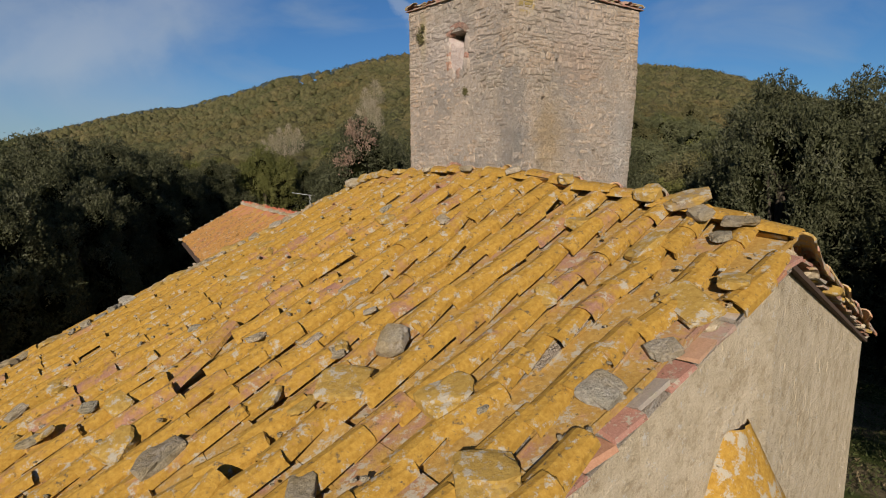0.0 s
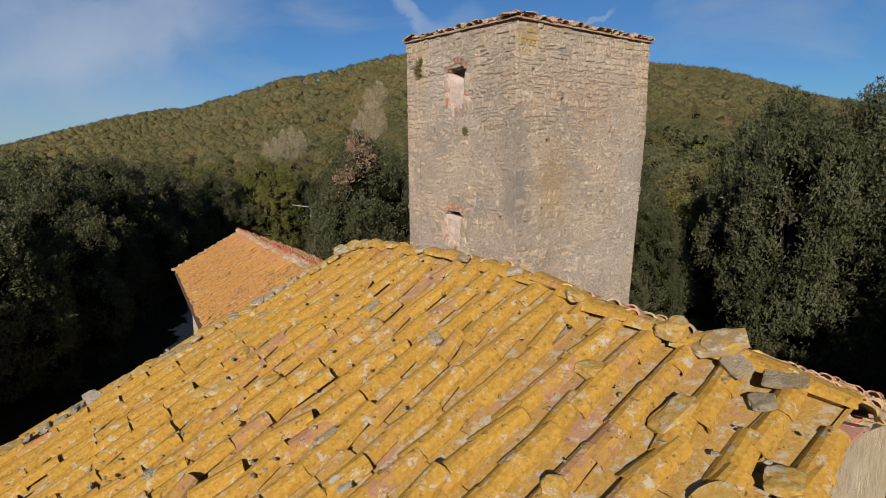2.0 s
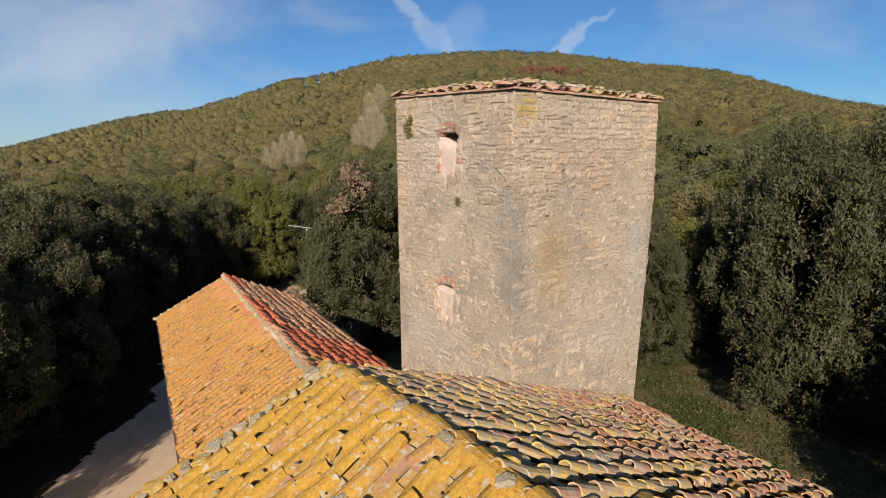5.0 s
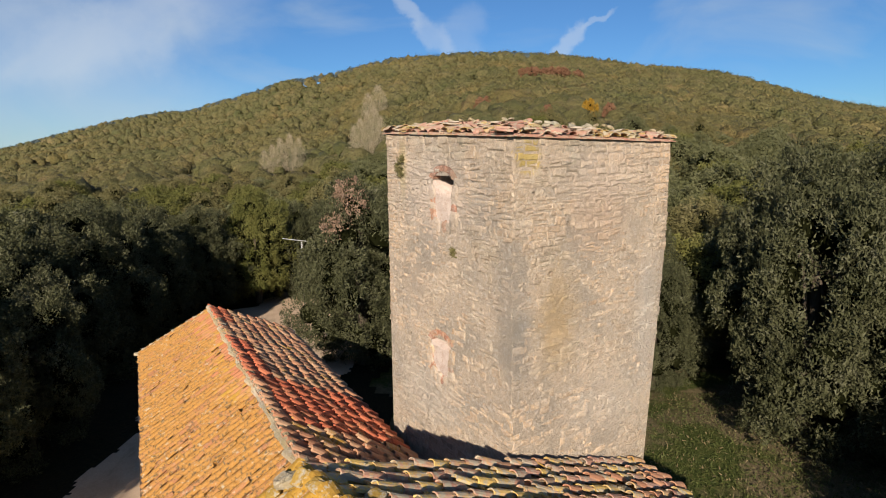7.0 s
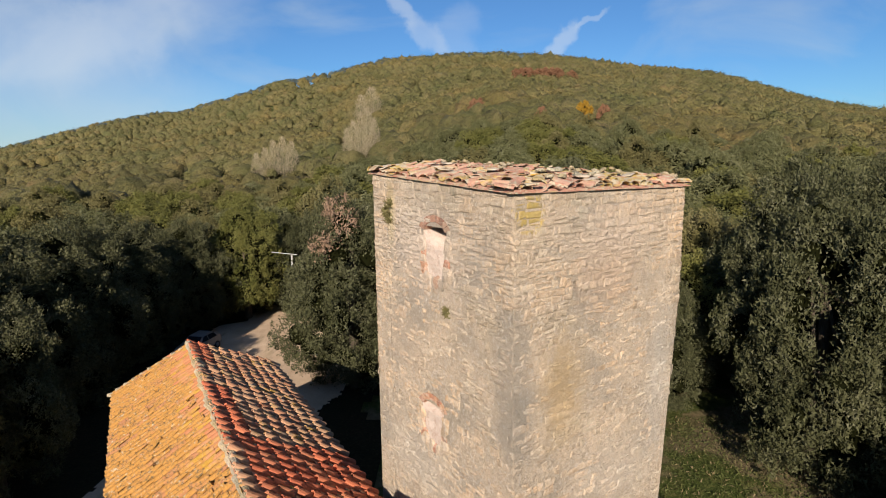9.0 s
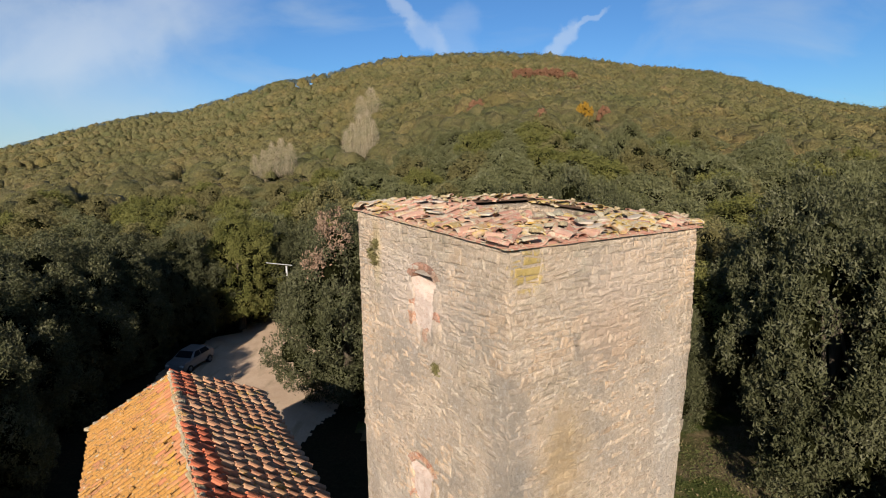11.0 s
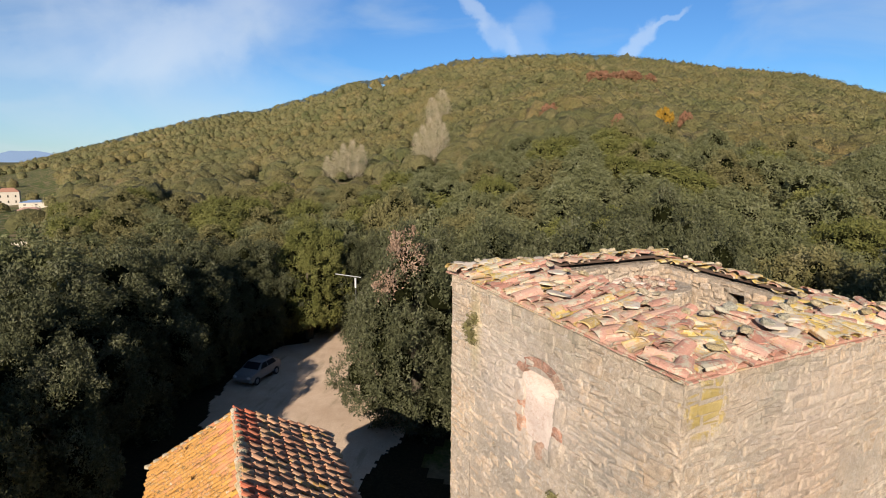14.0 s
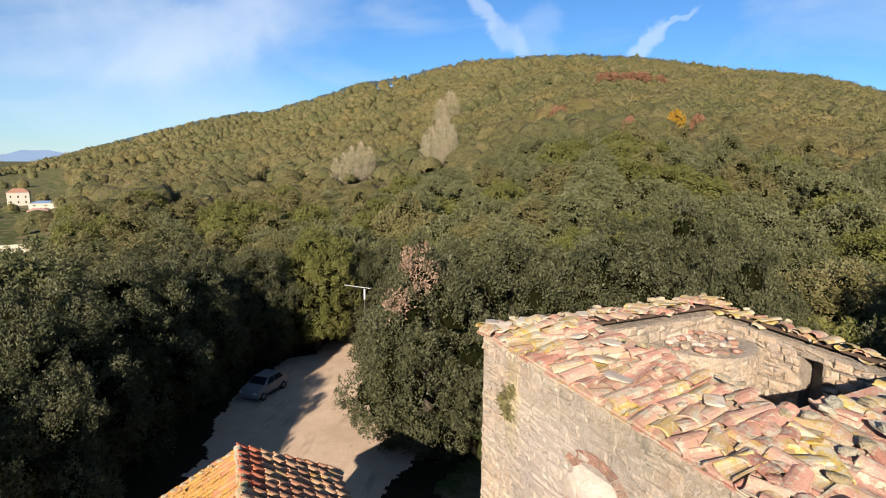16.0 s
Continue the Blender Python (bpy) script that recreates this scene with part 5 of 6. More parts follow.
    for key, (p0, p1, inward, ends) in sides.items():
        p0, p1 = V3((*p0, 0)), V3((*p1, 0))
        d = (p1 - p0).normalized()
        ln = (p1 - p0).length
        w = wide[key]
        # deck with mitred ends
        iw = w - 0.10 if key in ("far", "back") else w
        o = [p0 + inward * 0.07 + d * 0.07, p1 + inward * 0.07 - d * 0.07, p1 + inward * iw - d * min(ends[1], w), p0 + inward * iw + d * min(ends[0], w)]
        vs = []
        for dz in (0.0, -0.05):
            for q, ins in zip(o, (0.07, 0.07, iw, iw)):
                vs.append((q.x, q.y, rz(q.x, q.y, ins) + dz))
        part("roof_deck", mesh("roof_deck", vs, [(0, 1, 2, 3), (7, 6, 5, 4), (0, 4, 5, 1), (1, 5, 6, 2), (2, 6, 7, 3), (3, 7, 4, 0)]), M_eave if key in ("far", "back") else M_tile_tower, tower)
        # flat eave bricks
        n = int(ln / 0.30)
        for i in range(n):
            a = p0 + d * (ln * i / n + 0.004)
            b2 = p0 + d * (ln * (i + 1) / n - 0.004)
            vs = []
            dzj = rng.uniform(-0.006, 0.006)
            j = rng.uniform(-0.012, 0.012)
            for dz in (-0.026, -0.006):
                for q in (a + inward * (0.03 + j), b2 + inward * (0.03 + j), b2 + inward * 0.2, a + inward * 0.2):
                    vs.append(V3((q.x, q.y, rz(q.x, q.y, 0) - 0.02 + dz + dzj)))
            c = sum(vs, V3()) / 8
            part("brick", mesh("brick", [v - c for v in vs], [(3, 2, 1, 0), (4, 5, 6, 7), (0, 1, 5, 4), (1, 2, 6, 5), (2, 3, 7, 6), (3, 0, 4, 7)]), M_tile_tower, ring, m=Matrix.Translation(c))
        # tiles
        cols = int(ln / 0.26)
        rows = max(2, int(w / 0.26))
        for i in range(cols):
            for j in range(rows):
                u = (i + 0.5) / cols * ln
                ins = 0.04 + (j + rng.uniform(-0.2, 0.2)) * (w - 0.50) / (rows - 1) * (1 if j else 0.3)
                edge = min(u, ln - u)
                if edge < ins - 0.2:
                    continue
                if j == rows - 1 and w > 1 and rng.random() < 0.25:
                    continue
                q = p0 + d * (u + rng.uniform(-0.04, 0.04)) + inward * ins
                z = rz(q.x, q.y, ins) + 0.005 + rng.uniform(0, 0.05)
                out = -inward
                x = out.cross(V3((0, 0, 1)))
                rot = Matrix((x, out, V3((0, 0, 1)))).transposed().to_4x4()
                flip = 180 if rng.random() < 0.28 else 0
                slab = j and rng.random() < (0.20 if key == "left" and 1.6 < u < 4.2 else 0.09)
                m = Matrix.Translation(V3((q.x, q.y, z + (0.04 if flip else 0)))) @ rot @ pose(0, 0, 0, -8 + rng.gauss(0, 6), rng.gauss(0, 10), rng.gauss(0, 13)) @ pose(0, 0, 0, 0, flip, 0)
                ky = rng.uniform(0.58, 0.92)
                m = m @ Matrix.Translation((0, -0.56 * ky, 0)) @ Matrix.Diagonal((rng.uniform(0.85, 1.15), ky, rng.uniform(0.45, 0.8), 1))
                gold = (key == "right" and rng.random() < (0.68 if u > 2.4 else 0.25)) or (key == "back" and rng.random() < 0.7) or (key == "far" and rng.random() < 0.4) or (key == "left" and rng.random() < (0.6 if u > 4.3 else 0.08))
                if slab:
                    part("slab", rock_mesh("slab", 300 + total, rng.uniform(0.16, 0.26), 0.15, 2), M_tile_grey, ring, "flat grey roof stone", m=Matrix.Translation(V3((q.x, q.y, z + 0.08))) @ pose(0, 0, 0, rng.gauss(0, 6), rng.gauss(0, 6), rng.uniform(0, 360)))
                else:
                    part("tile", tile_of(rng.randrange(5), M_tile_gold if gold else M_tile_tower), None, ring, m=m)
                total += 1
    # broken pieces and stones lying among the tiles
    for k in range(40):
        key = rng.choice(("left", "left", "right", "right", "far", "back"))
        p0, p1, inward, ends = sides[key]
        p0, p1 = V3((*p0, 0)), V3((*p1, 0))
        ins = rng.uniform(0.1, wide[key] - 0.1)
        u = rng.uniform(ins, (p1 - p0).length - ins)
        q = p0 + (p1 - p0).normalized() * u + inward * ins
        part("rubble", rock_mesh("rubble", 90 + k, rng.uniform(0.06, 0.13), 0.45, 2), M_rock, ring, m=Matrix.Translation((q.x, q.y, rz(q.x, q.y, ins) + 0.14)) @ pose(0, 0, 0, rng.gauss(0, 12), rng.gauss(0, 12), rng.uniform(0, 360)))
    return tower


build_tower()


# ---- trees ----
def fast_mesh(name, verts, faces):
    """A mesh of loose faces, all of one kind, from arrays."""
    me = bpy.data.meshes.new(name)
    n, k = faces.shape
    me.vertices.add(len(verts))
    me.vertices.foreach_set("co", np.asarray(verts, dtype=np.float32).ravel())
    me.loops.add(n * k)
    me.loops.foreach_set("vertex_index", np.asarray(faces, dtype=np.int32).ravel())
    me.polygons.add(n)
    me.polygons.foreach_set("loop_start", np.arange(0, n * k, k, dtype=np.int32))
    me.polygons.foreach_set("loop_total", np.full(n, k, dtype=np.int32))
    me.update(calc_edges=True)
    return me


def leaf_quads(rng, at, out, size, spread=0.9, long=1.5, point=0.0):
    """Lance-shaped leaf sprays at the points, one slim triangle each; point: how far their tips follow the outward way."""
    n = len(at)
    nn = out + rng.normal(0, spread, (n, 3))
    nn /= np.linalg.norm(nn, axis=1)[:, None] + 1e-9
    t = np.cross(nn, rng.normal(0, 1, (n, 3)))
    t /= np.linalg.norm(t, axis=1)[:, None] + 1e-9
    if point:
        o = out / (np.linalg.norm(out, axis=1)[:, None] + 1e-9)
        t = t * (1 - point) + (o + np.array([0, 0, 0.35])) * point * rng.uniform(0.2, 1.4, (n, 1))
        t /= np.linalg.norm(t, axis=1)[:, None] + 1e-9
        nn = np.cross(t, np.cross(nn, t))
        nn /= np.linalg.norm(nn, axis=1)[:, None] + 1e-9
    b = np.cross(nn, t)
    s = size * rng.uniform(0.55, 1.35, (n, 1))
    v = np.stack([at - t * s * long * 0.5 + b * s * 0.5, at + t * s * long * 0.6, at - t * s * long * 0.5 - b * s * 0.5], 1)
    return v.reshape(-1, 3), np.arange(n * 3).reshape(-1, 3)


def crown_points(rng, h0, h1, r, lobes, tufts, per, lobe=0.34, tuft=0.42):
    """Leaf places and outward ways of a crown: lobes over its outside, leafy tufts over each lobe."""
    pts, outs, cen, mids = [], [], [], []
    mid, half = (h0 + h1) / 2, (h1 - h0) / 2
    for k in range(lobes):
        # even spread of directions, jittered
        z = 1 - 2 * (k + 0.5) / lobes
        a = 2.39996 * k + rng.normal(0, 0.25)
        q = math.sqrt(max(0, 1 - z * z))
        d = np.array([q * math.cos(a), q * math.sin(a), z])
        side = 1.0
        if z < 0:      # full skirts
            side = min(2.2, (1 - z * z + 0.02) ** -0.22)
        reach = rng.uniform(0.50, 0.86) * (1 + 0.2 * noise.noise((d[0] * 1.7 + h1, d[1] * 1.7, d[2] * 1.7)))
        taper = 1.0 - 0.20 * max(0.0, z) ** 2
        c = np.array([d[0] * r * reach * taper * side, d[1] * r * reach * taper * side, mid + d[2] * (half - lobe * r * 0.7) * min(1.0, reach * 1.28)])
        cr = lobe * r * rng.uniform(0.75, 1.25)
        cen.append((c, cr))
        for j in range(3):
            p = rng.normal(0, 1, (per, 3))
            p /= np.linalg.norm(p, axis=1)[:, None]
            pts.append(c + p * cr * rng.uniform(0.70, 0.92, (per, 1)))
            outs.append(p * 1.2 + d * 0.4)
            mids.append(c)
        for j in range(tufts):
            p = rng.normal(0, 1, 3) + d * 1.1 + np.array([0, 0, 0.45])
            p /= np.linalg.norm(p)
            tc = c + p * cr * rng.uniform(0.72, 1.06) * np.array([1, 1, 1.1])
            way = p * 0.7 + d * 0.25 + np.array([0, 0, 0.55])
            way /= np.linalg.norm(way)
            tr = tuft * rng.uniform(0.6, 1.25)
            g = rng.normal(0, 0.55, (per, 3)) * tr
            along = rng.uniform(-0.8, 1.0, (per, 1)) * tr
            slim = 1.0 - 0.55 * np.clip(along / tr, 0, 1)
            g = (g - (g @ way)[:, None] * way) * slim
            pts.append(tc + g + way * along)
            outs.append(way * 0.8 + g / (tr + 1e-9) * 0.9)
            mids.append(tc)
    return np.concatenate(pts), np.concatenate(outs), cen, np.array(mids)


def limb(vs, fs, pts, rads, seg=6):
    k0 = len(vs)
    for i, (p, r) in enumerate(zip(pts, rads)):
        d = (pts[min(i + 1, len(pts) - 1)] - pts[max(i - 1, 0)]).normalized()
        x = d.orthogonal().normalized()
        y = d.cross(x)
        for s in range(seg):
            a = 2 * math.pi * s / seg
            vs.append(tuple(p + x * (r * math.cos(a)) + y * (r * math.sin(a))))
    for i in range(len(pts) - 1):
        for s in range(seg):
            a, b = k0 + i * seg + s, k0 + i * seg + (s + 1) % seg
            fs.append((a, b, b + seg, a + seg))


def trunk_mesh(rng, h, r, cen, limbs=7):
    vs, fs = [], []
    rr = 0.032 * h
    mainp = [Vector((0, 0, -0.5))]
    for k in range(1, 6):
        mainp.append(Vector((rng.normal(0, 0.10), rng.normal(0, 0.10), h * 0.16 * k)))
    limb(vs, fs, mainp, [rr * 1.25, rr, rr * 0.85, rr * 0.68, rr * 0.5, rr * 0.25], 8)
    pick = rng.choice(len(cen), min(limbs, len(cen)), replace=False)
    for i in pick:
        c = Vector(cen[i][0])
        st = mainp[2 + int(rng.integers(0, 3))]
        m1 = st.lerp(c, 0.5) + Vector((0, 0, 0.06 * h * rng.uniform(-0.3, 1)))
        limb(vs, fs, [st, m1, c], [rr * 0.42, rr * 0.28, rr * 0.08], 5)
    return mesh("trunk", vs, fs, True)


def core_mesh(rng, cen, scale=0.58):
    """Dark inner masses of twigs and leaves that close the crown; its inner shade is in their colour."""
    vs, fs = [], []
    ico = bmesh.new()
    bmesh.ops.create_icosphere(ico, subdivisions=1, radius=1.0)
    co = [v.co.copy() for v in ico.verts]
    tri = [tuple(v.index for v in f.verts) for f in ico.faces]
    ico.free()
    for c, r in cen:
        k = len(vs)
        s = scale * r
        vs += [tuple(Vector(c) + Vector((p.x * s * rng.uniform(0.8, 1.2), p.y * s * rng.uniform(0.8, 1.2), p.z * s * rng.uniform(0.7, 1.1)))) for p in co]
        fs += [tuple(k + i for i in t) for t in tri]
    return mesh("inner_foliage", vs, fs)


def tree_kind(seed, h, r, base, lobes, tufts, per, leaf, material, lobe=0.34, tuft=0.42, limbs=7, accent=None):
    rng = np.random.default_rng(seed)
    p, o, cen, mids = crown_points(rng, base, h, r, lobes, tufts, per, lobe, tuft)
    v, q = leaf_quads(rng, p, o, leaf, 0.58, 1.9, 0.45)
    crown = fast_mesh("crown", v, q)
    crown.materials.append(material)
    if accent:
        crown.materials.append(accent[0])
        hit = np.zeros(len(mids), dtype=np.int32)
        for x, y, z, wide in accent[1]:
            hit |= (np.linalg.norm(mids - np.array([x, y, z]), axis=1) < wide).astype(np.int32)
        crown.polygons.foreach_set("material_index", np.repeat(hit, per).astype(np.int32))
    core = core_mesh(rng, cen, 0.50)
    core.materials.append(M_inner_shade)
    trunk = trunk_mesh(rng, h, r, cen, limbs)
    trunk.materials.append(M_bark)
    return dict(h=h, r=r, crown=crown, core=core, trunk=trunk)


def plant(kind, x, y, height, radius, turn, label, group, name="tree"):
    m = Matrix.Translation((x, y, ground_z(x, y) - 0.1)) @ pose(0, 0, 0, 0, 0, turn)
    t = thing(name, m @ Matrix.Diagonal((radius / kind["r"], radius / kind["r"], height / kind["h"], 1)), label, "tree", group)
    part("trunk", kind["trunk"], None, t)
    part("crown", kind["crown"], None, t)
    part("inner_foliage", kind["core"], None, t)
    return t


NEAR = [tree_kind(100 + k, 11, 4.4, 0.3, 40, 28, 64, 0.077, M_near) for k in range(3)]
NEAR_LIGHT = tree_kind(110, 11, 4.2, 0.3, 40, 24, 56, 0.088, M_light)
NEAR_BROWN = tree_kind(111, 12, 4.3, 0.3, 40, 28, 64, 0.077, M_near, accent=(M_brown, ((-0.5, -1.6, 11.2, 0.9), (0.2, -2.3, 10.3, 0.75), (-1.0, -2.8, 9.4, 0.8), (-0.3, -2.2, 11.9, 0.7), (3.1, -1.6, 9.0, 0.6))))
MID = [tree_kind(120 + k, 10, 3.8, 1.2, 34, 16, 52, 0.105, (M_holm, M_light, M_olive)[k], 0.38, 0.56) for k in range(3)]

HOLM = "dark green holm oak with a dense rounded crown"
LIGHT = "bright green oak with a loose crown"
rng_t = random.Random(5)
# x, y, top above the ground, crown radius, kind
near_trees = [
    (-27.6, 22.3, 11.4, 5.2, NEAR[0]), (-34.7, 19.4, 11.9, 5.5, MID[0]), (-29.0, 32.0, 11.1, 5.2, NEAR[2]), (-35.3, 28.5, 12.1, 5.5, MID[0]),
    (-30.7, 39.4, 11.2, 5.0, NEAR[1]), (-25.5, 42.3, 9.6, 4.1, NEAR[2]), (-30.2, 12.6, 11.2, 5.0, NEAR[2]), (-37.6, 10.3, 10.5, 5.0, MID[0]),
    (-21.8, 45.7, 11.6, 4.1, NEAR_LIGHT), (-16.3, 50.2, 10.4, 3.9, NEAR[1]), (-26.6, 16.0, 10.6, 4.3, NEAR[1]), (-24.4, 10.9, 9.4, 3.2, MID[0]), (-25.7, 18.3, 11.6, 4.0, NEAR[0]), (-26.4, 25.7, 11.4, 4.1, NEAR[2]), (-26.4, 33.5, 10.9, 3.8, NEAR[1]), (-25.7, 39.7, 10.3, 3.4, NEAR[0]), (-23.1, 53.4, 9.9, 3.9, MID[1]), (-17.6, 47.9, 10.0, 2.7, NEAR[2]),
    # unseen, left of the view: added to shade the drive and block skylight
    (-23.4, 5.4, 8.6, 2.7, MID[0]), (-29.1, 6.6, 11.0, 4.1, MID[0]), (-25.7, 4.7, 11.2, 2.5, MID[2]), (-27.2, -1.0, 12.5, 2.8, MID[0]), (-31.4, -4.4, 12.2, 4.6, MID[2]), (-37.0, 0.7, 11.6, 5.1, MID[0]), (-35.8, -9.2, 13.1, 5.1, MID[2]), (-27.1, -13.8, 14.0, 4.1, MID[0]),
    (-8.0, 28.0, 14.0, 4.6, NEAR_BROWN), (-3.1, 32.0, 13.6, 5.0, NEAR[0]), (-8.1, 37.7, 12.5, 4.2, NEAR[1]), (3.3, 33.7, 14.2, 5.2, NEAR[2]),
    (17.4, 17.4, 15.6, 4.6, NEAR[1]), (22.8, 27.9, 16.0, 5.2, NEAR[0]), (9.9, 29.1, 13.9, 4.0, NEAR[2]), (25.0, 24.0, 15.5, 5.2, NEAR[2]), (13.9, 36.1, 11.2, 3.6, NEAR[1]),
    (-22.6, 9.0, 10.4, 3.4, NEAR[1]), (-22.8, 14.6, 9.6, 3.2, NEAR[2]), (-24.2, 1.0, 11.0, 3.6, NEAR[0]), (-21.6, -4.5, 10.5, 3.2, MID[0]),
    (12.0, 25.0, 9.0, 3.0, NEAR[2]), (22.0, 14.5, 13.0, 4.4, NEAR[2]),
    # unseen, right of the view: added to shade the ground ahead
    (18.4, -3.0, 11.5, 4.6, MID[0]), (27.5, -1.0, 13.0, 5.0, MID[0]), (24.0, -9.5, 13.0, 5.0, MID[2]),
    (24.5, 9.2, 15.1, 5.2, MID[0]), (31.2, 14.8, 15.1, 5.5, MID[0]), (28.4, 27.4, 17.1, 5.7, NEAR[1]), (8.3, 37.8, 15.8, 5.2, NEAR[0]),
]
for i, (x, y, h, r, kind) in enumerate(near_trees):
    lab = LIGHT if kind is NEAR_LIGHT else "dark green oak with a patch of withered brown leaves" if kind is NEAR_BROWN else HOLM
    plant(kind, x, y, h, r, 0 if kind is NEAR_BROWN else (i * 77) % 360, lab, "trees round the church")

for i in range(13):
    x, y = -26.0 + 1.2 * noise.noise((i * 0.9, 3, 1)), 6.5 + 2.9 * i
    plant(MID[2 if i % 3 else 0], x, y, rng_t.uniform(1.8, 3.4), rng_t.uniform(1.0, 1.6), i * 50, "low dark bush at the edge of the drive", "bushes beside the drive", "bush")

# the wood between the clearing and the hill
FAR_KIND = [tree_kind(130 + k, 10, 3.8, 1.0, 30, 13, 34, 0.155, (M_holm, M_light, M_olive)[k], 0.40, 0.62) for k in range(3)]
spots = []
for _ in range(9000):
    if len(spots) >= 190:
        break
    az, d = radians(rng_t.uniform(-50, 42)), 43 + 117 * rng_t.random() ** 0.8
    x, y = EYE[0] + d * math.sin(az), EYE[1] + d * math.cos(az)
    gap = 5.0 + 0.02 * (d - 43)
    if any(math.hypot(x - p[0], y - p[1]) < gap for p in spots) or any(math.hypot(x - p[0], y - p[1]) < 5.2 for p in near_trees):
        continue
    if (-28 < x < -10 and y < 54) or (az < radians(-41) and d > 64) or az < radians(-45):
        continue
    spots.append((x, y, d, az))
for i, (x, y, d, az) in enumerate(spots):
    right = math.degrees(az) > -12
    h = rng_t.uniform(9.0, 12.0) if right else rng_t.uniform(6.5, 9.5)
    k = (0 if rng_t.random() < 0.66 else rng_t.choice((1, 2))) if right else rng_t.choice((0, 1, 2, 2))
    plant((MID if d < 78 else FAR_KIND)[k], x, y, h, rng_t.uniform(4.0, 5.4) * (1 if right else 0.9), rng_t.uniform(0, 360), (HOLM, LIGHT, "olive-grey oak with a soft rounded crown")[k], "trees of the wood below the hill")


def hill_wood():
    """The woods over the hill: thousands of small leafy crowns in one mass, and a dark row along the crest with haze in
    its colour.
    """
    rng = np.random.default_rng(77)

    def blob(level):
        ico = bmesh.new()
        bmesh.ops.create_icosphere(ico, subdivisions=level, radius=1.0)
        ico.verts.ensure_lookup_table()
        keep = [v.index for v in ico.verts if v.co.z > -0.45]
        back = {v: i for i, v in enumerate(keep)}
        co = np.array([ico.verts[i].co[:] for i in keep])
        tri = np.array([[back[v.index] for v in f.verts] for f in ico.faces if all(v.index in back for v in f.verts)])
        ico.free()
        return co, tri

    fine, coarse = blob(2), blob(1)

    def spread(count, far0, far1, az0, az1, r0, r1, per, leaf, rise, crest=False):
        dv, df, dn, lv, lq, ln, made = [], [], 0, [], [], 0, 0
        while made < count:
            deg = rng.uniform(az0, az1)
            az, end = math.radians(deg), crest_r(deg)
            d = rng.uniform(end - 24, end + 2) if crest else math.sqrt(rng.uniform(far0 ** 2, (far1 * end) ** 2))
            x, y = EYE[0] + d * math.sin(az), EYE[1] + d * math.cos(az)
            if deg < -41.2 and d < 0.8 * end and rng.random() < 0.93:
                continue
            if 184 < d < 226 and (-10.9 < deg < -7.0 or -18.2 < deg < -14.6) or 186 < d < 216 and 12.6 < deg < 14.7:      # clear round the poplars and the golden tree
                continue
            made += 1
            close = d < 260
            co, tri = fine if close else coarse
            n = per * 5 if close else per
            r = rng.uniform(r0, r1) * (0.8 + 0.4 * max(0, noise.noise((x * 0.011, y * 0.011, 1)) + 0.5))
            hgt = r * rng.uniform(0.8, 1.25)
            base = np.array([x, y, ground_z(x, y) + rise])
            ph = rng.uniform(0, 6.3, 3)
            lump = 1 + 0.16 * np.sin(co[:, :1] * 4.1 + ph[0]) * np.cos(co[:, 1:2] * 4.3 + ph[1]) + 0.10 * np.sin(co[:, 2:3] * 7 + ph[2]) + rng.normal(0, 0.06, (len(co), 1))
            dv.append(co * lump * np.array([r, r, hgt]) * 0.86 + base)
            df.append(tri + dn)
            dn += len(co)
            # tufts on the sunny and near sides
            p = rng.normal(0, 1, (n, 3)) + np.array([-math.sin(az) * 0.5, -math.cos(az) * 0.5, 0.5])
            p[:, 2] = np.abs(p[:, 2])
            p /= np.linalg.norm(p, axis=1)[:, None]
            clump = 1 + 0.22 * np.sin(p[:, :1] * 5 + x) * np.cos(p[:, 1:2] * 5 + y)
            at = p * np.array([r, r, hgt]) * rng.uniform(0.86, 1.06, (n, 1)) * clump + base
            v, q = leaf_quads(rng, at, p * 1.3, leaf * (0.46 if close else 1.0) * rng.uniform(0.8, 1.25), 0.34, 1.5, 0.15)
            lv.append(v)
            lq.append(q + ln)
            ln += len(v)
        return np.concatenate(dv), np.concatenate(df), np.concatenate(lv), np.concatenate(lq)

    for name, args, inner, outer, label in (
            ("far_wood", (8800, 132, 0.995, -54, 47, 2.7, 5.9, 46, 0.58, 2.0), M_hill, M_wood_far, "mixed oak wood covering the hillside"),
            ("crest_wood", (1500, 0, 1.0, -52, 44, 2.4, 5.0, 30, 0.75, 1.7, True), M_crest_haze, M_crest_haze, "dark row of trees along the hill crest")):
        dv, df, lv, lq = spread(*args)
        verts = np.concatenate([dv, lv])
        me = fast_mesh(name, verts, np.concatenate([df, lq + len(dv)]))
        me.materials.append(inner)
        me.materials.append(outer)
        me.polygons.foreach_set("material_index", np.concatenate([np.zeros(len(df)), np.ones(len(lq))]).astype(np.int32))
        me.polygons.foreach_set("use_smooth", np.concatenate([np.ones(len(df)), np.zeros(len(lq))]).astype(bool))
        tagged(new(name, me), label, "wood", "", "stuff")


hill_wood()


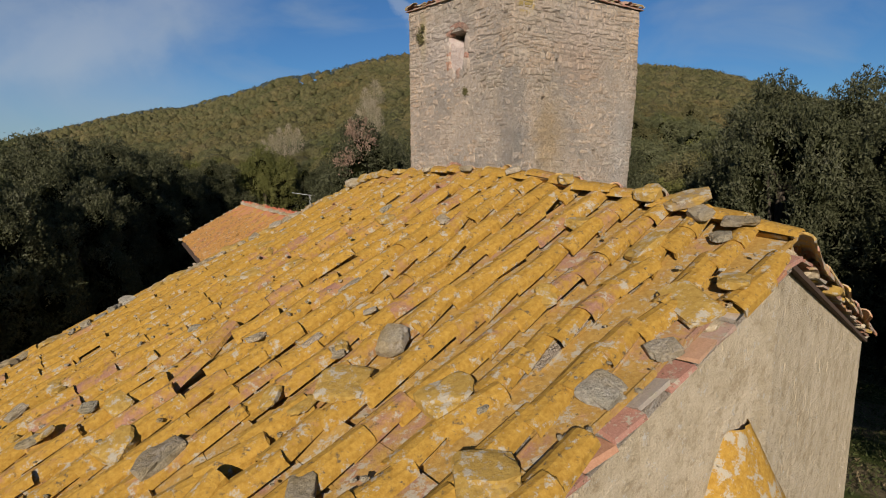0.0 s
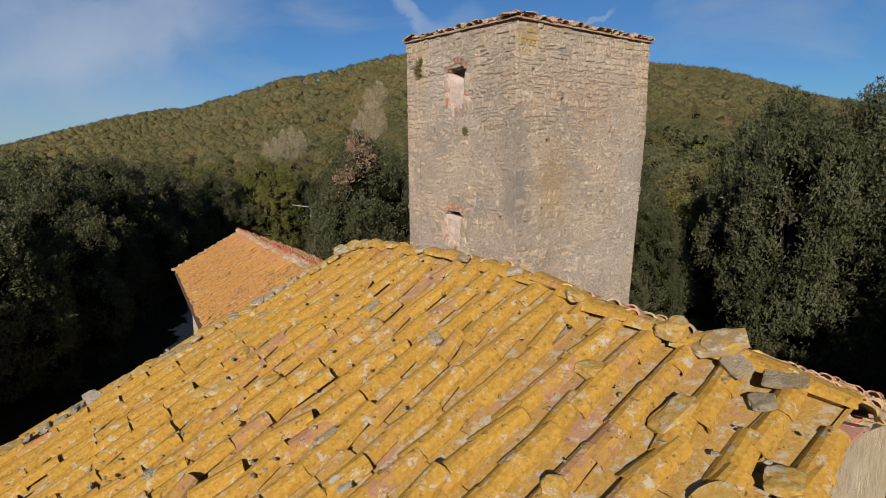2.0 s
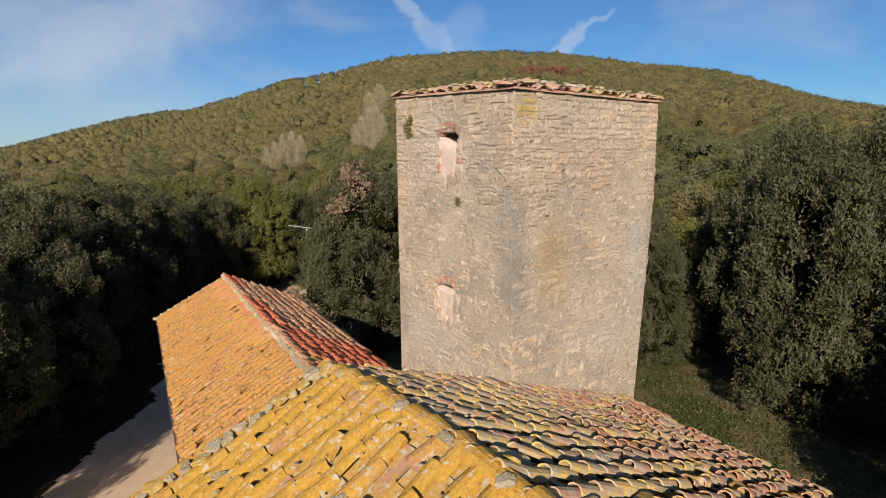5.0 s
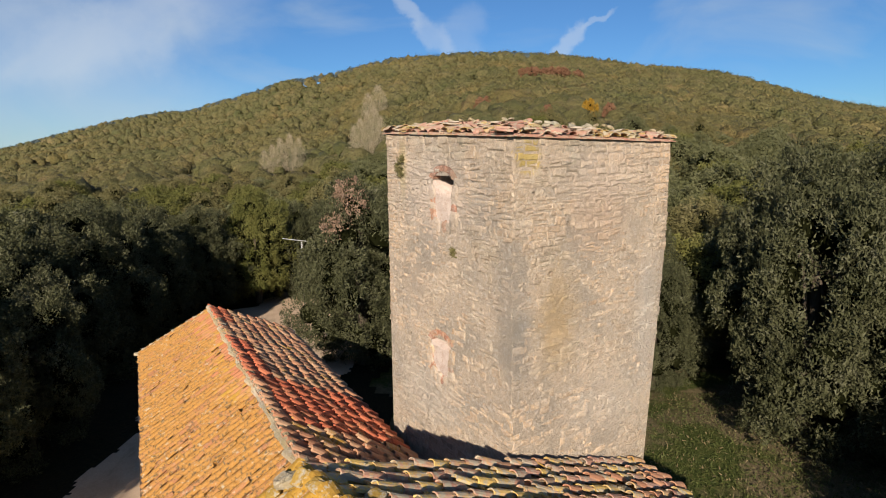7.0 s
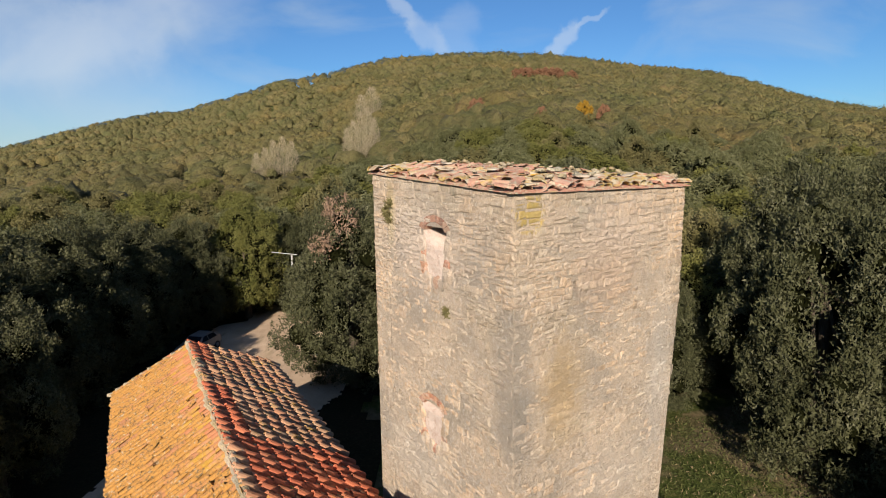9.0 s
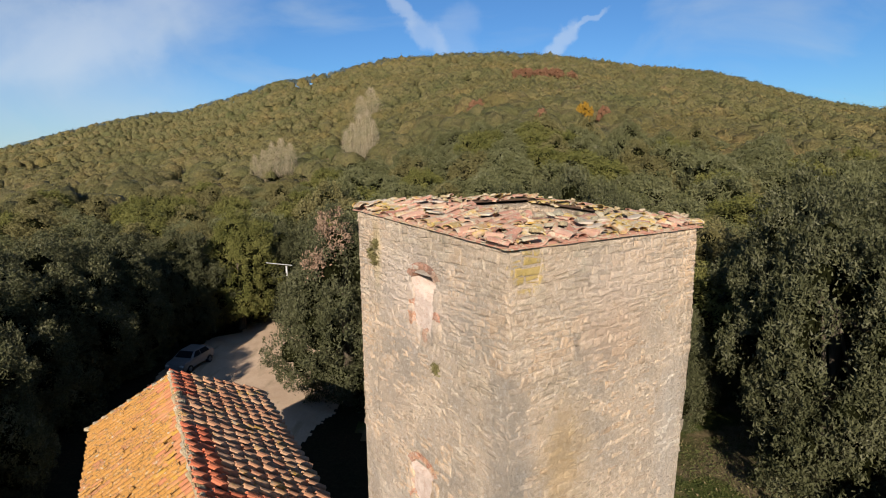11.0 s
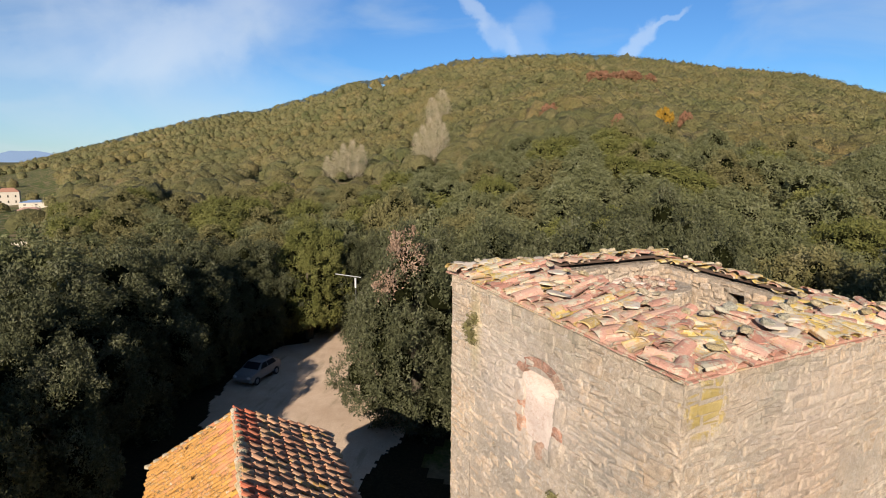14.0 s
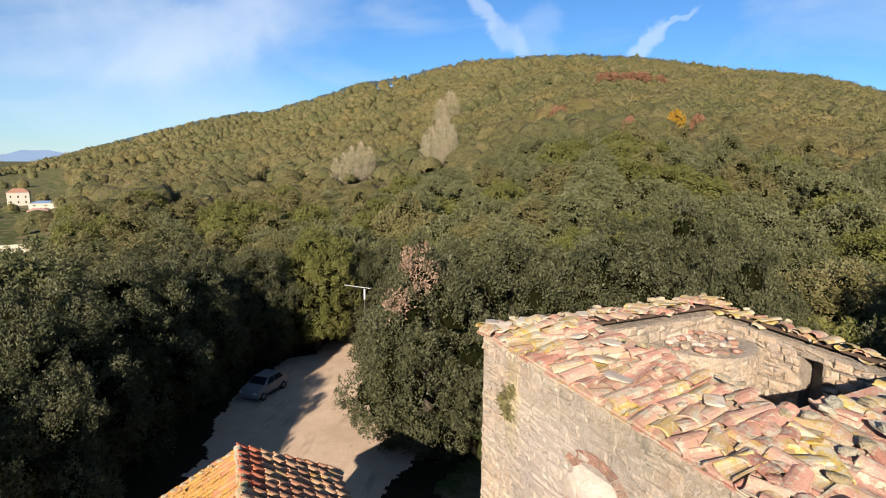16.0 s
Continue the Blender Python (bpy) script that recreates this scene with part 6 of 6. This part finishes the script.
def poplar_kind(seed, h, r):
    """A bare, narrow poplar: a trunk and sheaves of upright twigs."""
    rng = np.random.default_rng(seed)
    n = 2300
    z = rng.uniform(0.05, 1.0, n)
    a = rng.uniform(0, 2 * math.pi, n)
    rad = r * np.sqrt(rng.uniform(0, 1, n)) * np.sin(np.pi * np.clip(z * 0.85 + 0.12, 0, 1)) ** 0.7
    at = np.stack([rad * np.cos(a), rad * np.sin(a), z * h], 1)
    s = rng.uniform(0.8, 3.4, (n, 1))
    way = np.stack([at[:, 0] * 0.22, at[:, 1] * 0.22, np.full(n, 1.0)], 1) + rng.normal(0, 0.12, (n, 3))
    side = np.cross(way, rng.normal(0, 1, (n, 3)))
    side /= np.linalg.norm(side, axis=1)[:, None]
    v = np.stack([at, at + way * s * 0.5 + side * 0.019, at + way * s, at + way * s * 0.5 - side * 0.019], 1).reshape(-1, 3)
    crown = fast_mesh("crown", v, np.arange(n * 4).reshape(-1, 4))
    crown.materials.append(M_twig)
    vs, fs = [], []
    limb(vs, fs, [Vector((0, 0, -0.5)), Vector((0, 0.03, h * 0.5)), Vector((0, 0, h))], [0.12, 0.07, 0.02], 6)
    trunk = mesh("trunk", vs, fs, True)
    trunk.materials.append(M_bark)
    return dict(h=h, r=r, crown=crown, trunk=trunk)


POP = [poplar_kind(s, 24.0, 3.0) for s in (1, 2)]
for x, y, top, r, k in ((-38.9, 218, 29.0, 0.8, 0), (-36.0, 219, 32.0, 0.85, 1), (-33.2, 220, 33.0, 0.85, 0), (-41.5, 218, 26.0, 0.65, 1), (-30.8, 220, 30.0, 0.7, 1), (-47, 338, 56.5, 1.6, 0), (-53, 337, 52.0, 1.3, 1),
                        (-72, 210, 19.0, 0.65, 0), (-69, 211, 21.5, 0.7, 1), (-65.6, 212, 23.0, 0.75, 1), (-62.4, 213, 21.5, 0.7, 0), (-75, 209, 17.0, 0.6, 0)):
    g = ground_z(x, y)
    h = top - g
    t = thing("poplar", Matrix.Translation((x, y, g)) @ Matrix.Diagonal((r, r, h / 24.0, 1)), "tall bare poplar with pale upright twigs", "tree", "poplars on the hillside")
    part("trunk", POP[k]["trunk"], None, t)
    part("crown", POP[k]["crown"], None, t)

GOLDEN = tree_kind(140, 5, 2.2, 0.8, 16, 8, 26, 0.20, M_gold, 0.36, 0.4)
plant(GOLDEN, 48.1, 202, 8.4, 2.9, 0, "small tree with golden autumn leaves", "trees of the hillside")
RUSSET = tree_kind(141, 5, 2.2, 0.8, 14, 7, 22, 0.24, M_russet, 0.38, 0.44)
for i, (x, y, h, r) in enumerate(((46, 381, 8.5, 4.4), (52, 379, 9, 5.0), (58, 370, 9, 4.6), (65, 376, 9.5, 5.2), (72, 381, 9, 4.8), (80, 380, 8.5, 4.4), (10.9, 232, 8, 3.2), (30.4, 186, 8, 2.6), (56, 203, 8, 2.4))):
    plant(RUSSET, x, y, h, r, i * 61, "small oak with russet withered leaves", "trees of the hillside")


# ---- small and far things ----
def build_car():
    car = thing("car", Matrix.Translation((-22.05, 34.8, drive_z(-22.05, 34.8))) @ pose(0, 0, 0, 0, 0, -12) @ Matrix.Scale(1 / UNIT, 4), "silver hatchback parked in the shade beside the drive", "car")
    paint = plain("silver_paint", (0.30, 0.30, 0.295), 0.35, 0.3)
    glass = plain("dark_glass", (0.02, 0.025, 0.03), 0.08)
    rubber, steel = plain("tyre_rubber", (0.02, 0.02, 0.02), 0.9), plain("wheel_steel", (0.35, 0.35, 0.36), 0.35, 0.8)
    lamp_r, lamp_w = plain("tail_red", (0.35, 0.02, 0.02), 0.3), plain("head_clear", (0.7, 0.7, 0.7), 0.15)
    # side outline: along y, lower body then cabin, narrowing upwards
    prof = [(-1.85, 0.30), (-1.92, 0.62), (-1.70, 0.86), (-0.95, 0.98), (-0.30, 1.42), (0.95, 1.46), (1.62, 1.10), (1.78, 0.88), (1.82, 0.34)]
    vs, fs = [], []
    for x, top_in in ((-0.82, 1), (0.82, 1)):
        for y, z in prof:
            k = 0.0 if z < 0.95 else (z - 0.95) * 0.42
            vs.append((x - math.copysign(k, x), y, z))
    n = len(prof)
    for i in range(n - 1):
        fs.append((i, i + 1, n + i + 1, n + i))
    fs += [tuple(range(n - 1, -1, -1)), tuple(range(n, 2 * n)), (0, n, 2 * n - 1, n - 1)]
    bm = bmesh.new()
    bvs = [bm.verts.new(v) for v in vs]
    for f in fs:
        bm.faces.new([bvs[i] for i in f])
    bmesh.ops.recalc_face_normals(bm, faces=bm.faces[:])
    bmesh.ops.bevel(bm, geom=bm.edges[:], offset=0.05, segments=2, affect="EDGES", clamp_overlap=True)
    part("body", bm, paint, car)

    def pane(name, pts):
        c = sum((Vector(p) for p in pts), Vector()) / len(pts)
        nrm = (Vector(pts[1]) - Vector(pts[0])).cross(Vector(pts[2]) - Vector(pts[0])).normalized()
        if nrm.dot(c - Vector((0, 0, 0.8))) < 0:
            nrm = -nrm
        front = [tuple(Vector(p) + nrm * 0.016) for p in pts]
        back = [tuple(Vector(p) - nrm * 0.01) for p in pts]
        m = len(pts)
        f = [tuple(range(m)), tuple(range(2 * m - 1, m - 1, -1))] + [(i, (i + 1) % m, m + (i + 1) % m, m + i) for i in range(m)]
        part(name, mesh(name, front + back, f), glass, car)
    pane("windscreen", [(-0.68, -0.88, 1.02), (0.68, -0.88, 1.02), (0.58, -0.36, 1.37), (-0.58, -0.36, 1.37)])
    pane("rear_window", [(-0.6, 1.05, 1.40), (0.6, 1.05, 1.40), (0.7, 1.55, 1.14), (-0.7, 1.55, 1.14)])
    for s in (-1, 1):
        pane("side_window", [(s * 0.80, -0.72, 1.0), (s * 0.80, 0.15, 1.0), (s * 0.65, 0.15, 1.36), (s * 0.65, -0.25, 1.36)])
        pane("side_window", [(s * 0.80, 0.22, 1.0), (s * 0.80, 1.2, 1.02), (s * 0.68, 0.95, 1.36), (s * 0.65, 0.22, 1.36)])
    for s in (-1, 1):
        for y in (-1.2, 1.15):
            bm = bmesh.new()
            bmesh.ops.create_cone(bm, cap_ends=True, segments=20, radius1=0.30, radius2=0.30, depth=0.2, matrix=pose(s * 0.76, y, 0.30, 0, 90, 0))
            tyre = part("tyre", bm, rubber, car)
            bm = bmesh.new()
            bmesh.ops.create_cone(bm, cap_ends=True, segments=16, radius1=0.19, radius2=0.17, depth=0.05, matrix=pose(s * 0.86, y, 0.30, 0, 90, 0))
            part("rim", bm, steel, tyre)
        for y, z, m_, nm in ((-1.86, 0.70, lamp_w, "headlight"), (1.78, 0.84, lamp_r, "tail_light")):
            bm = bmesh.new()
            bmesh.ops.create_icosphere(bm, subdivisions=2, radius=1, matrix=Matrix.Translation((s * 0.60, y, z)) @ Matrix.Diagonal((0.18, 0.09, 0.10, 1)))
            part(nm, bm, m_, car)


build_car()


def build_lamp():
    x, y = -16.25, 42.98
    g = ground_z(x, y)
    post = thing("street_lamp", Matrix.Translation((x, y, g)), "white post with a thin side arm", "lamp post")
    white = plain("white_post", (0.50, 0.50, 0.48), 0.6)
    top = 5.72 - g
    vs, fs = [], []
    limb(vs, fs, [Vector((0, 0, -0.3)), Vector((0, 0, top - 0.9))], [0.07, 0.05], 8)
    part("post", mesh("post", vs, fs, True), plain("dull_post", (0.07, 0.07, 0.055), 0.9), post, "dull dark lower post")
    vs, fs = [], []
    limb(vs, fs, [Vector((0, 0, top - 0.92)), Vector((0, 0, top))], [0.09, 0.09], 8)
    part("post_head", mesh("post_head", vs, fs, True), white, post)
    vs, fs = [], []
    limb(vs, fs, [Vector((0.5, 0.1, top + 0.05)), Vector((-1.75, -0.45, top + 0.42))], [0.035, 0.035], 6)
    part("arm", mesh("arm", vs, fs, True), white, post)


build_lamp()


def far_house(az, d, w, l, h, wall_m, roof_m, label, turn=20):
    x, y = EYE[0] + d * math.sin(radians(az)), EYE[1] + d * math.cos(radians(az))
    z = ground_z(x, y)
    hs = thing("far_house", Matrix.Translation((x, y, z)) @ pose(0, 0, 0, 0, 0, turn), label, "house", "houses in the valley")
    vs, fs = [], []
    box_into(vs, fs, -w / 2, w / 2, -l / 2, l / 2, -1.0, h)
    part("wall", mesh("wall", vs, fs), wall_m, hs)
    e, r = 0.18, h * 0.28
    vs = [(-w / 2 - e, -l / 2 - e, h), (w / 2 + e, -l / 2 - e, h), (w / 2 + e, l / 2 + e, h), (-w / 2 - e, l / 2 + e, h), (-w / 4, 0, h + r), (w / 4, 0, h + r)]
    part("roof", mesh("roof", vs, [(3, 2, 1, 0), (0, 1, 5, 4), (2, 3, 4, 5), (1, 2, 5), (3, 0, 4)]), roof_m, hs)
    dark = M_void
    for i in range(3):
        for j in range(2):
            vs, fs = [], []
            box_into(vs, fs, w * (-0.33 + 0.33 * i) - 0.035 * w, w * (-0.33 + 0.33 * i) + 0.035 * w, -l / 2 - 0.02, -l / 2 + 0.1, h * (0.2 + 0.4 * j), h * (0.36 + 0.4 * j))
            part("window", mesh("window", vs, fs), dark, hs)


far_house(-44.5, 335, 8.6, 7.5, 6.2, M_render, M_farroof, "cream two-storey house with a clay roof", 40)
far_house(-43.2, 262, 6.5, 6.0, 2.9, M_render_pink, M_render_pink, "low pink house among trees", 35)
far_house(-42.6, 290, 12.0, 6.0, 3.0, M_render, M_mount, "low white house with a grey roof among trees", 30)


def valley_wall():
    pale = plain("pale_wall", (0.62, 0.54, 0.40), 0.9)
    w = thing("valley_wall", Matrix.Identity(4), "long pale terrace wall across the field", "wall")
    for k in range(9):
        x, y = EYE[0] + 172 * math.sin(radians(-48.5 + 0.62 * k)), EYE[1] + 172 * math.cos(radians(-48.5 + 0.62 * k))
        vs, fs = [], []
        box_into(vs, fs, -0.88, 0.88, -0.3, 0.3, -1.5, 1.9)
        part("panel", mesh("panel", vs, fs), pale, w, m=Matrix.Translation((x, y, ground_z(x, y))) @ pose(0, 0, 0, 0, 0, 40))


valley_wall()


def far_mountains():
    vs, fs = [], []
    n = 60
    for i in range(n + 1):
        az = radians(-62 + 34 * i / n)
        d = 4300
        x, y = d * math.sin(az), d * math.cos(az)
        el = float(np.interp(math.degrees(az), (-62, -50, -46, -44.4, -42.6, -41.5, -39.5, -36), (0.1, 0.35, 0.1, 0.52, 0.55, 0.3, 0.15, 0.0)))
        h = EYE_Z + d * math.tan(radians(el)) + 5 * noise.noise((i * 0.6, 5, 0))
        vs += [(x, y, -160), (x * 1.01, y * 1.01, h)]
    fs = [(2 * i, 2 * i + 2, 2 * i + 3, 2 * i + 1) for i in range(n)]
    me = mesh("backdrop", vs, fs, True)
    me.materials.append(M_mount)
    tagged(new("backdrop", me), "hazy blue mountain ridge on the horizon", "mountain", "", "structure")


far_mountains()


def wall_plants():
    """Small plants rooted in the tower wall and on its rim."""
    for k, (b, a, z, r) in enumerate(((-0.05, 4.62, 13.42, 0.13), (-0.05, 4.5, 13.25, 0.11), (-0.05, 4.42, 13.62, 0.07), (-0.04, 2.12, 11.40, 0.08))):
        rng = np.random.default_rng(200 + k)
        at = rng.normal(0, 1, (150, 3)) * r * np.array([0.3, 0.45, 0.6])
        v, q = leaf_quads(rng, at, np.tile(np.array([-1.0, 0, 0.4]), (150, 1)), 0.035, 0.8, 2.4, 0.4)
        me = fast_mesh("wall_plant", v, q)
        me.materials.append(M_olive)
        ob = new("wall_plant", me)
        ob.matrix_world = SITE @ Matrix.Translation((b, a, z))
        tagged(ob, "small dry plant growing out of the tower wall", "plant", "plants in the tower wall", "stuff")


wall_plants()


def undergrowth():
    """Grass tufts and low brush round the tower and under the trees."""
    rng = np.random.default_rng(9)
    pts = []
    while len(pts) < 22000:
        x, y = rng.uniform(4, 22), rng.uniform(2, 24)
        pts.append((x, y, ground_z(x, y) + 0.12))
    at = np.array(pts) + rng.normal(0, 0.1, (len(pts), 3)) * np.array([1, 1, 0.6])
    v, q = leaf_quads(rng, at, np.tile(np.array([0, -0.3, 0.6]), (len(at), 1)), 0.06, 0.9, 2.6, 0.3)
    me = fast_mesh("undergrowth", v, q)
    me.materials.append(M_grass)
    me.materials.append(M_straw)
    me.polygons.foreach_set("material_index", (rng.random(len(q)) < 0.15).astype(np.int32))
    tagged(new("undergrowth", me), "green and dry grass tufts", "grass", "", "stuff")


undergrowth()

# bring the plan from survey units to metres
for ob in scene.objects:
    if ob.parent is None and ob.type in ("MESH", "EMPTY"):
        ob.matrix_basis = Matrix.Scale(UNIT, 4) @ ob.matrix_basis
